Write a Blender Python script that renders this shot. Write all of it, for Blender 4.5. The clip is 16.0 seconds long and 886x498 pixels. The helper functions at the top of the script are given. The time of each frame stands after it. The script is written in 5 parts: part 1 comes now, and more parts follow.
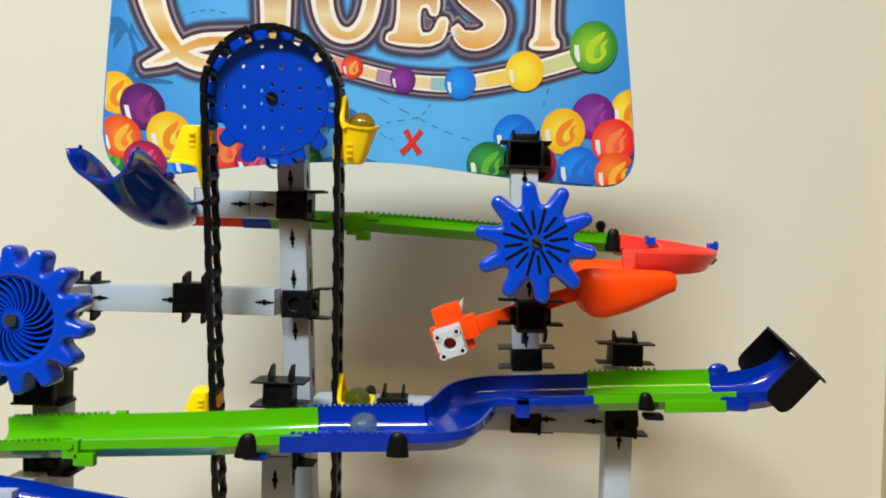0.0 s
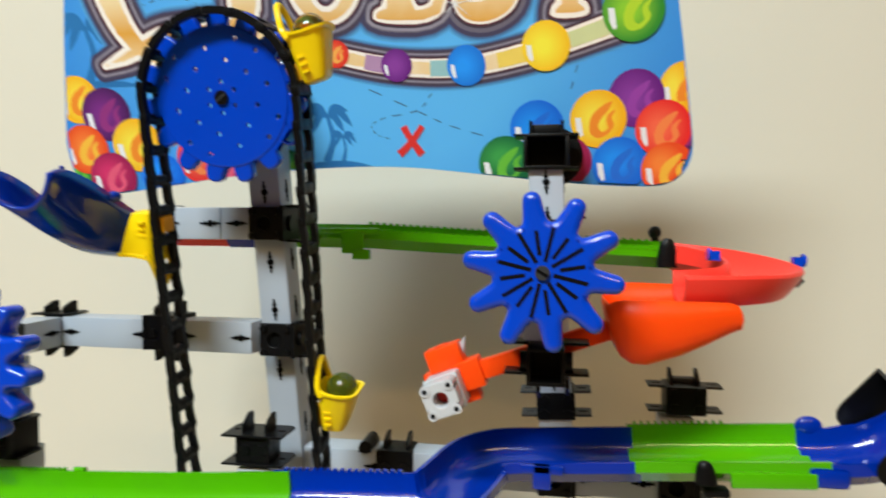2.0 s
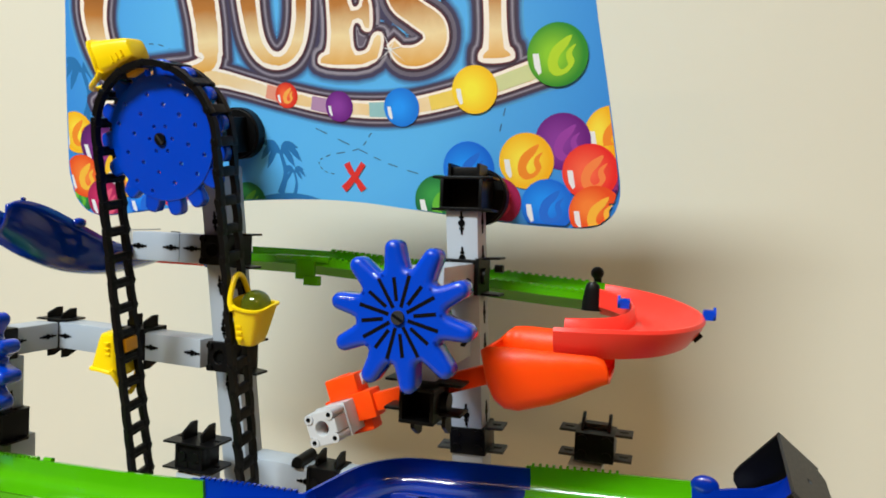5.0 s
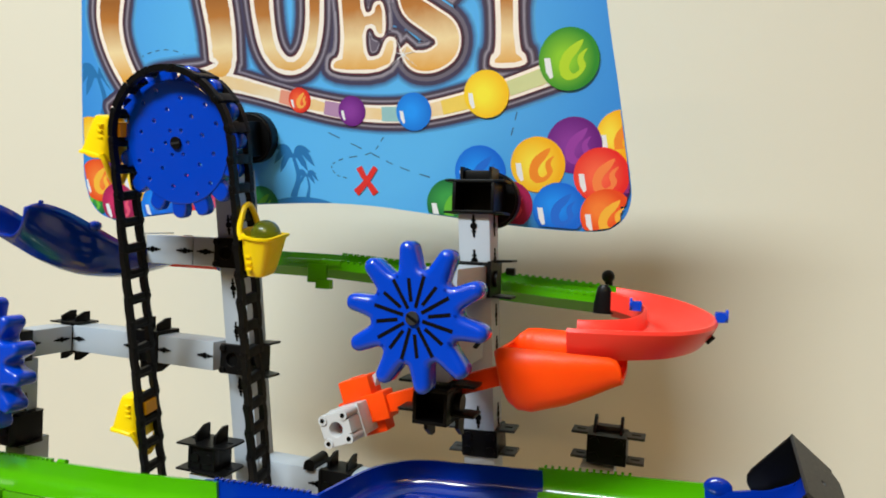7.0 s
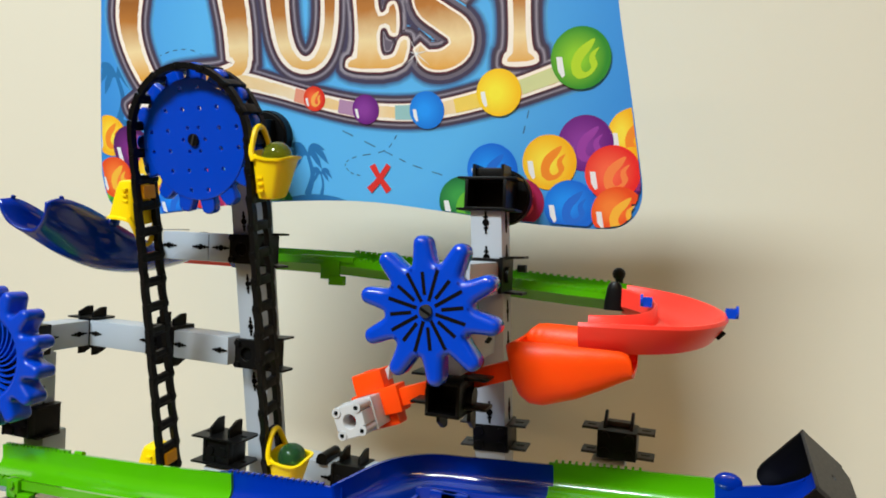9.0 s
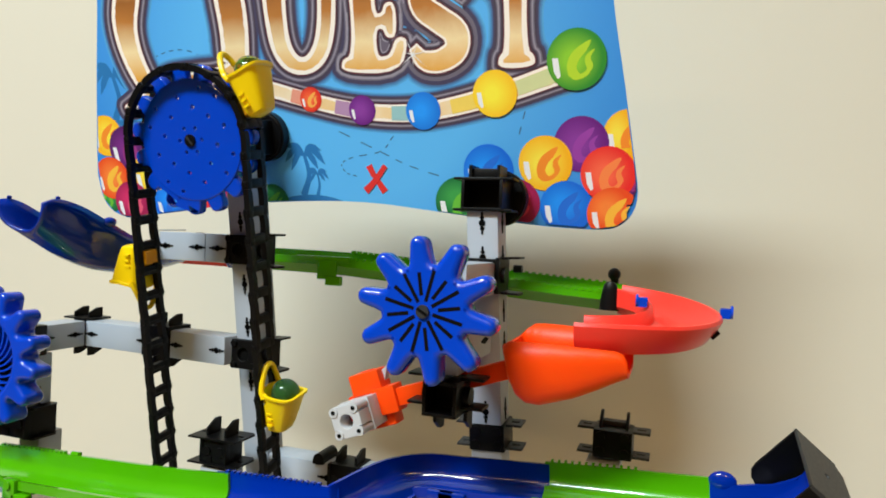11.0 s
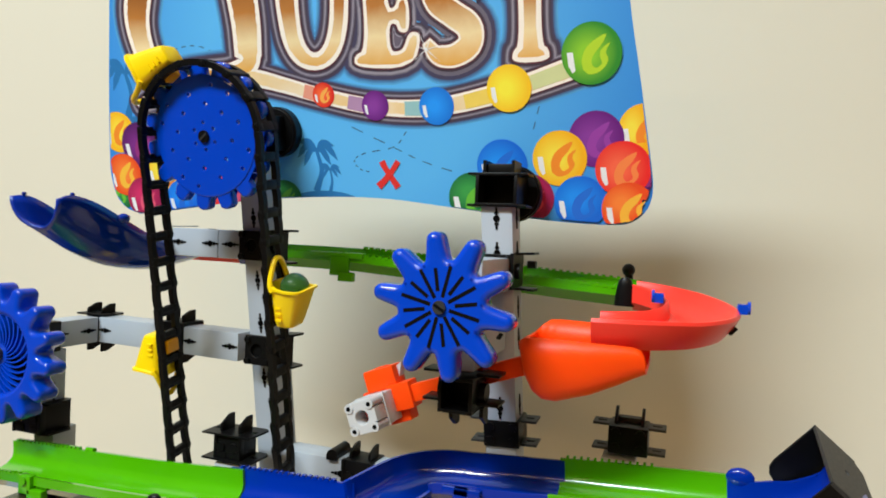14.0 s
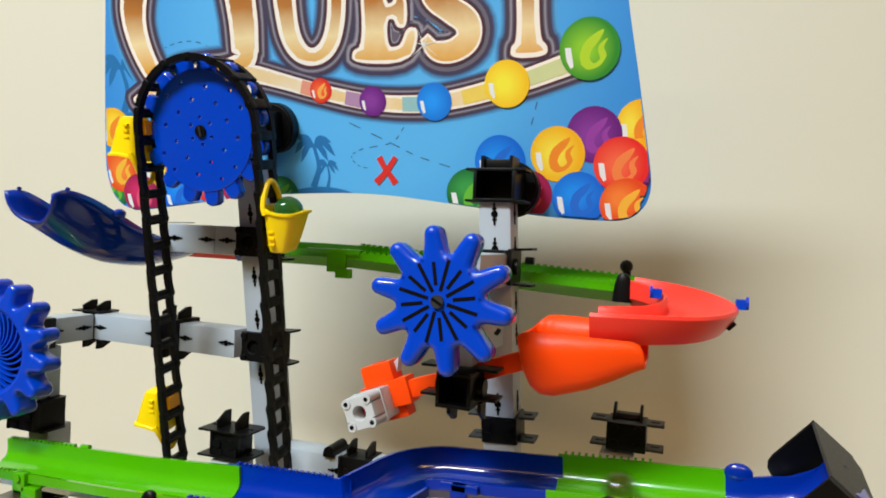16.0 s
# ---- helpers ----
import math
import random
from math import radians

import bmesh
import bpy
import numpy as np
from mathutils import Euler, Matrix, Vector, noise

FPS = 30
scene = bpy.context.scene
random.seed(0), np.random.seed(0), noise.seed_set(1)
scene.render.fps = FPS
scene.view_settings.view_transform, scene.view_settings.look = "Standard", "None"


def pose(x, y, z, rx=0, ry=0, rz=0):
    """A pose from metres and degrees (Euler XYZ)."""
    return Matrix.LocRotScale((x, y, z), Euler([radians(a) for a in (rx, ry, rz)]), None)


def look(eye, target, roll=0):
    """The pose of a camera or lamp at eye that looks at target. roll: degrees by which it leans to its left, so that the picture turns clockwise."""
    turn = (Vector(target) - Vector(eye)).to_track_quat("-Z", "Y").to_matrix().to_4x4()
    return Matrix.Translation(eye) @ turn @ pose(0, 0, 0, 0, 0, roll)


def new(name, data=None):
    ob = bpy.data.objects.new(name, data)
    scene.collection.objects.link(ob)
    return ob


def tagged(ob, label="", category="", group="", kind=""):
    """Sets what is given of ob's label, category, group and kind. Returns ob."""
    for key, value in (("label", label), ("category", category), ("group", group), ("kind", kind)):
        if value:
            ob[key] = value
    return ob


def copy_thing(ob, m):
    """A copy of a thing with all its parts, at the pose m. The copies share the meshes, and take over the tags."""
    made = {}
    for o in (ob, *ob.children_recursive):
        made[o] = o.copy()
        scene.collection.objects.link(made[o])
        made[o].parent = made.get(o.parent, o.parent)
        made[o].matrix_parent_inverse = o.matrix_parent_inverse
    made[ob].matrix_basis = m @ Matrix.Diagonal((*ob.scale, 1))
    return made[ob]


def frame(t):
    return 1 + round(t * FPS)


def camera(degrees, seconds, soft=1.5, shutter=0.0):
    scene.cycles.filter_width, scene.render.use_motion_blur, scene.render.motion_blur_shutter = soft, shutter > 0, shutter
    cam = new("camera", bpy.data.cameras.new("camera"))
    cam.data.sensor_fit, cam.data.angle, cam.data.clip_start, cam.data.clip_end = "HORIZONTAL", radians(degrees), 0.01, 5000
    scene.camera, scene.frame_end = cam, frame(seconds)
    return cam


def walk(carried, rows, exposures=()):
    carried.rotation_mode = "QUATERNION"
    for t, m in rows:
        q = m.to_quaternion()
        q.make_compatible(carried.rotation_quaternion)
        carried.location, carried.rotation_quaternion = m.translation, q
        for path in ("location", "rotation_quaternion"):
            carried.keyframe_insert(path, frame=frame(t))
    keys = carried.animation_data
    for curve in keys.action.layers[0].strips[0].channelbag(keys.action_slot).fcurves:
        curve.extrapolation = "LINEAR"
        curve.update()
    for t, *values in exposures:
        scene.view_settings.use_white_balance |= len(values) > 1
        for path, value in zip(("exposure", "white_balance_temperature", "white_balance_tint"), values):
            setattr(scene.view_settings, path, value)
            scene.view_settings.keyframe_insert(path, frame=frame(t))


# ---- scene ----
cam = camera(67.549, 16.0, soft=1.8, shutter=0.5)
PATH = [
    (0, (0.01754, 0.02792, 1.10491), (-0.05754, 2.02632, 1.07738), 1.712),
    (0.5, (0.01985, 0.02874, 1.10361), (-0.05407, 2.02719, 1.07667), 1.485),
    (1, (0.03975, 0.05849, 1.10094), (-0.14839, 2.04904, 1.05246), 1.429),
    (1.5, (0.05784, 0.08309, 1.11319), (-0.14900, 2.07211, 1.08151), 1.197),
    (2, (0.05479, 0.10476, 1.12229), (-0.28458, 2.07432, 1.04706), 0.083),
    (2.5, (0.09897, 0.09921, 1.13823), (-0.54286, 1.99312, 1.10424), 0.542),
    (3, (0.13816, 0.11494, 1.14122), (-0.59058, 1.97705, 1.10288), 0.519),
    (3.5, (0.15273, 0.10642, 1.14004), (-0.64155, 1.94156, 1.10318), 1.999),
    (4, (0.15010, 0.11113, 1.13965), (-0.54496, 1.98534, 1.07459), 2.195),
    (4.2, (0.14865, 0.11350, 1.14020), (-0.51375, 1.99942, 1.07286), 2.008),
    (6.5, (0.14197, 0.11394, 1.13592), (-0.49827, 2.00814, 1.09027), 2.425),
    (7, (0.14198, 0.11062, 1.13635), (-0.51945, 1.99768, 1.09754), 2.289),
    (7.5, (0.14264, 0.10840, 1.13545), (-0.53874, 1.98825, 1.09189), 2.435),
    (8, (0.14103, 0.11021, 1.13439), (-0.53004, 1.99353, 1.08185), 2.564),
    (8.5, (0.14136, 0.10854, 1.13434), (-0.53076, 1.99169, 1.08936), 2.454),
    (9, (0.14190, 0.10641, 1.13284), (-0.54556, 1.98431, 1.10313), 2.528),
    (11.5, (0.14171, 0.10470, 1.13324), (-0.53095, 1.98793, 1.10243), 2.513),
    (12, (0.14095, 0.10423, 1.13311), (-0.54153, 1.98384, 1.09745), 2.651),
    (12.5, (0.13982, 0.10474, 1.13306), (-0.54893, 1.98218, 1.10416), 2.519),
    (13, (0.13882, 0.10461, 1.13210), (-0.56035, 1.97819, 1.10277), 2.470),
    (13.5, (0.13826, 0.10504, 1.13133), (-0.55920, 1.97917, 1.09662), 2.536),
    (14, (0.13759, 0.10488, 1.13271), (-0.55307, 1.98138, 1.09098), 2.427),
    (14.5, (0.13746, 0.10487, 1.13272), (-0.54875, 1.98310, 1.09568), 2.386),
    (15, (0.13680, 0.10577, 1.13108), (-0.55001, 1.98384, 1.09712), 2.551),
    (15.5, (0.13639, 0.10627, 1.13092), (-0.54325, 1.98678, 1.08892), 2.507),
    (16, (0.13678, 0.10569, 1.12968), (-0.54415, 1.98585, 1.09340), 2.483),
]
walk(cam, [(t, look(eye, target, roll)) for t, eye, target, roll in PATH])

# ---- exposure, world and large lights ----
LAMP_WATTS, EXPOSURE = 62.0, 0.335
scene.view_settings.exposure = EXPOSURE
world = bpy.data.worlds.new("room_world")
scene.world = world
world.use_nodes = True
world.node_tree.nodes["Background"].inputs[0].default_value = (1.0, 0.9, 0.78, 1)
world.node_tree.nodes["Background"].inputs[1].default_value = 0.02


def tube_and_fill_lamp(x, y, z, long, wide, watts, colour):
    data = bpy.data.lights.new("tube_and_fill_area", "AREA")
    data.shape, data.size, data.size_y, data.energy, data.color = "RECTANGLE", long, wide, watts, colour
    ob = new("tube_and_fill_light", data)
    ob.matrix_world = pose(x, y, z)
    return ob


tube_and_fill_lamp(-0.54, -0.95, 2.555, 0.95, 0.28, LAMP_WATTS * 1.06, (0.855, 0.985, 1.02))
# two warm fill lamps, added to lift and brown the shadows
tube_and_fill_lamp(0.9, -1.6, 2.555, 1.25, 0.16, LAMP_WATTS * 0.28, (1.0, 0.66, 0.30))
tube_and_fill_lamp(-1.0, -2.3, 2.555, 1.25, 0.16, LAMP_WATTS * 0.14, (1.0, 0.66, 0.30))


# ---- materials ----
def shader(name, colour, rough=0.35, spec=0.5, coat=0.0, var=0.06, scale=60.0, bump=0.02, trans=0.0, sss=0.0, second=None):
    """Plastic, paint or print: a colour that varies a little at two scales, with fine relief."""
    m = bpy.data.materials.new(name)
    m.use_nodes = True
    nt = m.node_tree
    b = nt.nodes["Principled BSDF"]
    tc = nt.nodes.new("ShaderNodeTexCoord")
    n1 = nt.nodes.new("ShaderNodeTexNoise")
    n1.inputs["Scale"].default_value, n1.inputs["Detail"].default_value = scale, 4
    n2 = nt.nodes.new("ShaderNodeTexNoise")
    n2.inputs["Scale"].default_value, n2.inputs["Detail"].default_value = scale * 14, 3
    for n in (n1, n2):
        nt.links.new(tc.outputs["Object"], n.inputs["Vector"])
    mix = nt.nodes.new("ShaderNodeMix")
    mix.data_type = "RGBA"
    lo = [max(0.0, c * (1 - var)) for c in colour]
    hi = second or [min(1.0, c * (1 + var)) for c in colour]
    mix.inputs["A"].default_value, mix.inputs["B"].default_value = (*lo, 1), (*hi, 1)
    nt.links.new(n1.outputs["Fac"], mix.inputs["Factor"])
    nt.links.new(mix.outputs["Result"], b.inputs["Base Color"])
    rr = nt.nodes.new("ShaderNodeMapRange")
    rr.inputs["To Min"].default_value, rr.inputs["To Max"].default_value = max(0.02, rough * 0.8), min(1, rough * 1.2)
    nt.links.new(n2.outputs["Fac"], rr.inputs["Value"])
    nt.links.new(rr.outputs["Result"], b.inputs["Roughness"])
    if bump:
        bp = nt.nodes.new("ShaderNodeBump")
        bp.inputs["Strength"].default_value, bp.inputs["Distance"].default_value = bump, 0.001
        nt.links.new(n2.outputs["Fac"], bp.inputs["Height"])
        nt.links.new(bp.outputs["Normal"], b.inputs["Normal"])
    b.inputs["Specular IOR Level"].default_value = spec
    b.inputs["Coat Weight"].default_value = coat
    b.inputs["Coat Roughness"].default_value = 0.05
    b.inputs["Transmission Weight"].default_value = trans
    if sss:
        b.inputs["Subsurface Weight"].default_value = sss
        b.inputs["Subsurface Radius"].default_value = (0.004, 0.002, 0.002)
    return m


def radial(name, inner, outer):
    """A printed ball: lighter in its middle than at its rim."""
    m = shader(name, inner, rough=0.5, var=0.02)
    nt = m.node_tree
    tc = nt.nodes.new("ShaderNodeTexCoord")
    mp = nt.nodes.new("ShaderNodeMapping")
    mp.inputs["Location"].default_value = (-0.86, -0.5 * 0, -1.0)
    mp.inputs["Scale"].default_value = (2.0, 0.0, 2.0)
    gr = nt.nodes.new("ShaderNodeTexGradient")
    gr.gradient_type = "SPHERICAL"
    ra = nt.nodes.new("ShaderNodeValToRGB")
    ra.color_ramp.elements[0].color, ra.color_ramp.elements[1].color = (*outer, 1), (*inner, 1)
    ra.color_ramp.elements[1].position = 0.75
    nt.links.new(tc.outputs["Generated"], mp.inputs["Vector"])
    nt.links.new(mp.outputs["Vector"], gr.inputs["Vector"])
    nt.links.new(gr.outputs["Fac"], ra.inputs["Fac"])
    nt.links.new(ra.outputs["Color"], nt.nodes["Principled BSDF"].inputs["Base Color"])
    return m


def banded(name, low, high, span=1.0, rough=0.45, between=None):
    """A printed fill that shades from one colour at the foot to another at the head."""
    m = shader(name, low, rough=rough, var=0.02)
    nt = m.node_tree
    tc = nt.nodes.new("ShaderNodeTexCoord")
    sx = nt.nodes.new("ShaderNodeSeparateXYZ")
    ns = nt.nodes.new("ShaderNodeTexNoise")
    ns.inputs["Scale"].default_value = 6
    ad = nt.nodes.new("ShaderNodeMath")
    ad.operation, ad.inputs[2].default_value = "MULTIPLY_ADD", 0.0
    ad.inputs[1].default_value = 0.12
    su = nt.nodes.new("ShaderNodeMath")
    ra = nt.nodes.new("ShaderNodeValToRGB")
    ra.color_ramp.elements[0].color, ra.color_ramp.elements[1].color = (*low, 1), (*high, 1)
    ra.color_ramp.elements[1].position = span
    nt.links.new(tc.outputs["Generated"], sx.inputs["Vector"])
    nt.links.new(tc.outputs["Generated"], ns.inputs["Vector"])
    nt.links.new(ns.outputs["Fac"], ad.inputs[0])
    if between:
        mr = nt.nodes.new("ShaderNodeMapRange")
        mr.inputs["From Min"].default_value, mr.inputs["From Max"].default_value = between
        nt.links.new(tc.outputs["Object"], sx.inputs["Vector"])
        nt.links.new(sx.outputs["Z"], mr.inputs["Value"])
        nt.links.new(mr.outputs["Result"], su.inputs[0])
        ad.inputs[1].default_value = 0.06
    else:
        nt.links.new(sx.outputs["Z"], su.inputs[0])
    nt.links.new(ad.outputs[0], su.inputs[1])
    nt.links.new(su.outputs[0], ra.inputs["Fac"])
    nt.links.new(ra.outputs["Color"], nt.nodes["Principled BSDF"].inputs["Base Color"])
    return m


BLUE = shader("blue_plastic", (0.0002, 0.050, 0.54), rough=0.20, spec=0.3, coat=0.6)
# darker copy of the blue: tracks and chute carry their shade in the colour
BLUE_SHADED = shader("shaded_blue_plastic", (0.0002, 0.025, 0.32), rough=0.14, spec=0.3, coat=0.5)
GREEN = shader("lime_green_plastic", (0.075, 0.385, 0.0015), rough=0.20, spec=0.3, coat=0.8)
RED = shader("red_plastic", (0.95, 0.050, 0.032), rough=0.34, spec=0.22, var=0.03, sss=0.2)
ORANGE = shader("orange_plastic", (1.0, 0.070, 0.003), rough=0.38, spec=0.2, var=0.03, sss=0.25)
YELLOW = shader("yellow_plastic", (0.95, 0.66, 0.002), rough=0.32, spec=0.4, var=0.03)
BLACK = shader("black_plastic", (0.0028, 0.0028, 0.0031), rough=0.40, spec=0.2)
# black laid on or behind holes and slots as their inner shade
HOLE_BLACK = shader("hole_shade_black", (0.0025, 0.0025, 0.0025), rough=0.7, spec=0.08)
DARKGREY = shader("charcoal_plastic", (0.022, 0.022, 0.023), rough=0.5)
GREY = shader("light_grey_plastic", (0.40, 0.44, 0.50), rough=0.38, var=0.03)
WHITE = shader("pale_grey_plastic", (0.52, 0.53, 0.55), rough=0.38, var=0.03)
STEEL = shader("grey_wire", (0.35, 0.35, 0.36), rough=0.4)
WALL = shader("cream_wall_paint", (0.70, 0.648, 0.535), rough=0.85, spec=0.2, var=0.025, scale=3.0, bump=0.08)
# unseen walls: a tan picked so bounced light warms the shadows
WALL_UNSEEN = shader("tan_bounce_paint", (0.42, 0.29, 0.165), rough=0.85, spec=0.2, var=0.03, scale=3.0)
TRIM = shader("tan_trim_paint", (0.55, 0.44, 0.29), rough=0.6, var=0.04, scale=5)
CEIL = shader("white_ceiling_paint", (0.60, 0.57, 0.52), rough=0.9, var=0.02, scale=4)
# unseen floor: brown picked for the same warm bounce
FLOOR = shader("brown_bounce_floor", (0.26, 0.165, 0.09), rough=0.95, var=0.2, scale=40, bump=0.3)
TABLE = shader("pale_wood_laminate", (0.42, 0.33, 0.22), rough=0.45, var=0.12, scale=9)


# ---- mesh helpers ----
def part(name, bm, mat, parent=None, label="", smooth=True, solid=0.0, bevel=0.0):
    me = bpy.data.meshes.new(name)
    bmesh.ops.recalc_face_normals(bm, faces=bm.faces)
    bm.to_mesh(me)
    bm.free()
    return mesh_part(name, me, mat, parent, label, smooth, solid, bevel)


def mesh_part(name, me, mat, parent=None, label="", smooth=True, solid=0.0, bevel=0.0):
    me.materials.clear()
    me.materials.append(mat)
    if len(me.vertices):
        co = np.array([v.co for v in me.vertices])
        lo, hi = co.min(0), co.max(0)
        me.use_auto_texspace = False
        me.texspace_location, me.texspace_size = [float(k) for k in (lo + hi) / 2], [max(float(k), 1e-5) for k in (hi - lo) / 2]
    ob = new(name, me)
    if smooth:
        me.polygons.foreach_set("use_smooth", [True] * len(me.polygons))
        me.set_sharp_from_angle(angle=radians(38))
    if solid:
        s = ob.modifiers.new("thick", "SOLIDIFY")
        s.thickness, s.offset = solid, 0.0
    if bevel:
        s = ob.modifiers.new("edges", "BEVEL")
        s.width, s.segments, s.limit_method, s.angle_limit = bevel, 2, "ANGLE", radians(40)
    if parent:
        ob.parent = parent
    if label:
        ob["label"] = label
    return ob


def thing(name, label, category, group="", at=None, kind=""):
    ob = new(name)
    ob.empty_display_size = 0.01
    if at is not None:
        ob.matrix_basis = at
    return tagged(ob, label, category, group, kind)


def box(bm, x0, x1, y0, y1, z0, z1, bevel=0.0, m=None):
    r = bmesh.ops.create_cube(bm, size=1.0)
    vs = r["verts"]
    for v in vs:
        v.co = Vector(((x0 + x1) / 2 + v.co.x * (x1 - x0), (y0 + y1) / 2 + v.co.y * (y1 - y0), (z0 + z1) / 2 + v.co.z * (z1 - z0)))
    if m is not None:
        bmesh.ops.transform(bm, matrix=m, verts=vs)
    if bevel:
        es = list({e for v in vs for e in v.link_edges})
        bmesh.ops.bevel(bm, geom=es, offset=bevel, segments=2, profile=0.6, affect="EDGES")
    return bm


def rod(bm, a, b, r, n=14, r2=None):
    a, b = Vector(a), Vector(b)
    d = b - a
    m = Matrix.Translation((a + b) / 2) @ d.to_track_quat("Z", "Y").to_matrix().to_4x4()
    bmesh.ops.create_cone(bm, cap_ends=True, segments=n, radius1=r, radius2=r if r2 is None else r2, depth=d.length, matrix=m)
    return bm


def sweep(bm, rings, closed=True, caps=True):
    """Joins rings of points, one after another, into a skin."""
    vs = [[bm.verts.new(p) for p in ring] for ring in rings]
    n = len(vs[0])
    for a, b in zip(vs, vs[1:]):
        for i in range(n if closed else n - 1):
            j = (i + 1) % n
            bm.faces.new((a[i], a[j], b[j], b[i]))
    if caps and closed:
        bm.faces.new(vs[0])
        bm.faces.new(list(reversed(vs[-1])))
    return bm


def smooth_path(pts, steps=6):
    """A smooth curve through the points."""
    pts = [Vector(p) for p in pts]
    ext = [2 * pts[0] - pts[1], *pts, 2 * pts[-1] - pts[-2]]
    out = []
    for i in range(1, len(ext) - 2):
        p0, p1, p2, p3 = ext[i - 1:i + 3]
        for k in range(steps):
            t = k / steps
            out.append(0.5 * (2 * p1 + (p2 - p0) * t + (2 * p0 - 5 * p1 + 4 * p2 - p3) * t * t + (3 * p1 - p0 - 3 * p2 + p3) * t ** 3))
    out.append(pts[-1])
    return out


def tube(bm, pts, r, n=8, closed=False):
    rings = []
    k = len(pts)
    for i, p in enumerate(pts):
        a = pts[(i - 1) % k] if closed or i else pts[0]
        b = pts[(i + 1) % k] if closed or i < k - 1 else pts[-1]
        q = (Vector(b) - Vector(a)).to_track_quat("Z", "Y")
        rings.append([Vector(p) + q @ Vector((r * math.cos(6.2832 * j / n), r * math.sin(6.2832 * j / n), 0)) for j in range(n)])
    return sweep(bm, rings)


def flat_shape(loops, depth, bevel=0.0, offset=0.0, res=1):
    """A mesh from outlines and holes in the xz plane, its front at y = 0 facing -y and its back at y = depth."""
    cu = bpy.data.curves.new("outline", "CURVE")
    cu.dimensions, cu.fill_mode = "2D", "BOTH"
    cu.extrude, cu.bevel_depth, cu.bevel_resolution, cu.offset = max(depth / 2 - bevel, 0.0), bevel, res, offset - bevel
    for lp in loops:
        sp = cu.splines.new("POLY")
        sp.points.add(len(lp) - 1)
        for p, (u, v) in zip(sp.points, lp):
            p.co = (u, v, 0, 1)
        sp.use_cyclic_u = True
    ob = bpy.data.objects.new("outline", cu)
    scene.collection.objects.link(ob)
    bpy.context.view_layer.update()
    me = bpy.data.meshes.new_from_object(ob.evaluated_get(bpy.context.evaluated_depsgraph_get()))
    bpy.data.objects.remove(ob)
    bpy.data.curves.remove(cu)
    me.transform(Matrix(((1, 0, 0, 0), (0, 0, -1, depth / 2), (0, 1, 0, 0), (0, 0, 0, 1))))
    return me


def circle(cx, cz, r, n=20, a0=0.0):
    return [(cx + r * math.cos(a0 + 6.28319 * i / n), cz + r * math.sin(a0 + 6.28319 * i / n)) for i in range(n)]


def moved(loop, cx=0, cz=0, turn=0.0, k=1.0):
    c, s = math.cos(turn), math.sin(turn)
    return [(cx + k * (u * c - v * s), cz + k * (u * s + v * c)) for u, v in loop]


# ---- the room ----
WALL_Y = 0.63
bm = box(bmesh.new(), -4.4, 4.4, WALL_Y, WALL_Y + 0.1, 0, 2.6)
tagged(part("wall_north", bm, WALL, smooth=False), "plain cream painted wall behind the toy", "wall", kind="structure")
# walls out of view, added to close the room and tint its bounce
for nm, b in (("wall_south", (-4.4, 4.4, -6.6, -6.5, 0, 2.6)), ("wall_west", (-4.5, -4.4, -6.5, WALL_Y, 0, 2.6)), ("wall_east", (4.4, 4.5, -6.5, WALL_Y, 0, 2.6))):
    tagged(part(nm, box(bmesh.new(), *b), WALL_UNSEEN, smooth=False), "unseen plain wall, coloured tan to warm the bounce", "wall", kind="structure")
tagged(part("floor", box(bmesh.new(), -4.5, 4.5, -6.6, WALL_Y + 0.1, -0.1, 0), FLOOR, smooth=False), "unseen floor, coloured brown to warm the bounce", "floor", kind="structure")
tagged(part("ceiling", box(bmesh.new(), -4.5, 4.5, -6.6, WALL_Y + 0.1, 2.6, 2.7), CEIL, smooth=False), "white painted ceiling", "ceiling", kind="structure")
tagged(part("trim", box(bmesh.new(), 0.392, 0.452, WALL_Y - 0.012, WALL_Y + 0.002, 0.0, 2.1, 0.002), TRIM), "tan painted upright trim on the wall", "trim", kind="structure")
TABLE_Z = 0.815
table = thing("table", "pale wood laminate table under the marble run", "table", at=pose(0, 0.33, 0))
part("tabletop", box(bmesh.new(), -0.6, 0.6, -0.25, 0.28, TABLE_Z - 0.03, TABLE_Z, 0.003), TABLE, table)
for sx in (-0.56, 0.56):
    for sy in (-0.21, 0.24):
        part("leg", box(bmesh.new(), sx - 0.02, sx + 0.02, sy - 0.02, sy + 0.02, 0, TABLE_Z - 0.03, 0.003), DARKGREY, table)

# ---- the frame of grey beams and black connectors ----
frame_thing = thing("support_frame", "light grey plastic beam frame with black connectors", "frame", at=pose(0, 0.42, TABLE_Z))
BASE = frame_thing.matrix_basis.inverted()


def keyhole(parent, m):
    """A keyhole slot, its inner shade a dark inlay: a round hole with a thin line through it, in the local xz plane."""
    bm = bmesh.new()
    rod(bm, (0, -0.0004, 0), (0, 0.0003, 0), 0.0017, 14)
    box(bm, -0.0005, 0.0005, -0.0004, 0.0003, -0.0055, 0.0055)
    box(bm, -0.0011, 0.0011, -0.0004, 0.0003, -0.0032, -0.0022)
    box(bm, -0.0011, 0.0011, -0.0004, 0.0003, 0.0022, 0.0032)
    bmesh.ops.transform(bm, matrix=m, verts=bm.verts)
    return part("keyhole", bm, HOLE_BLACK, parent)


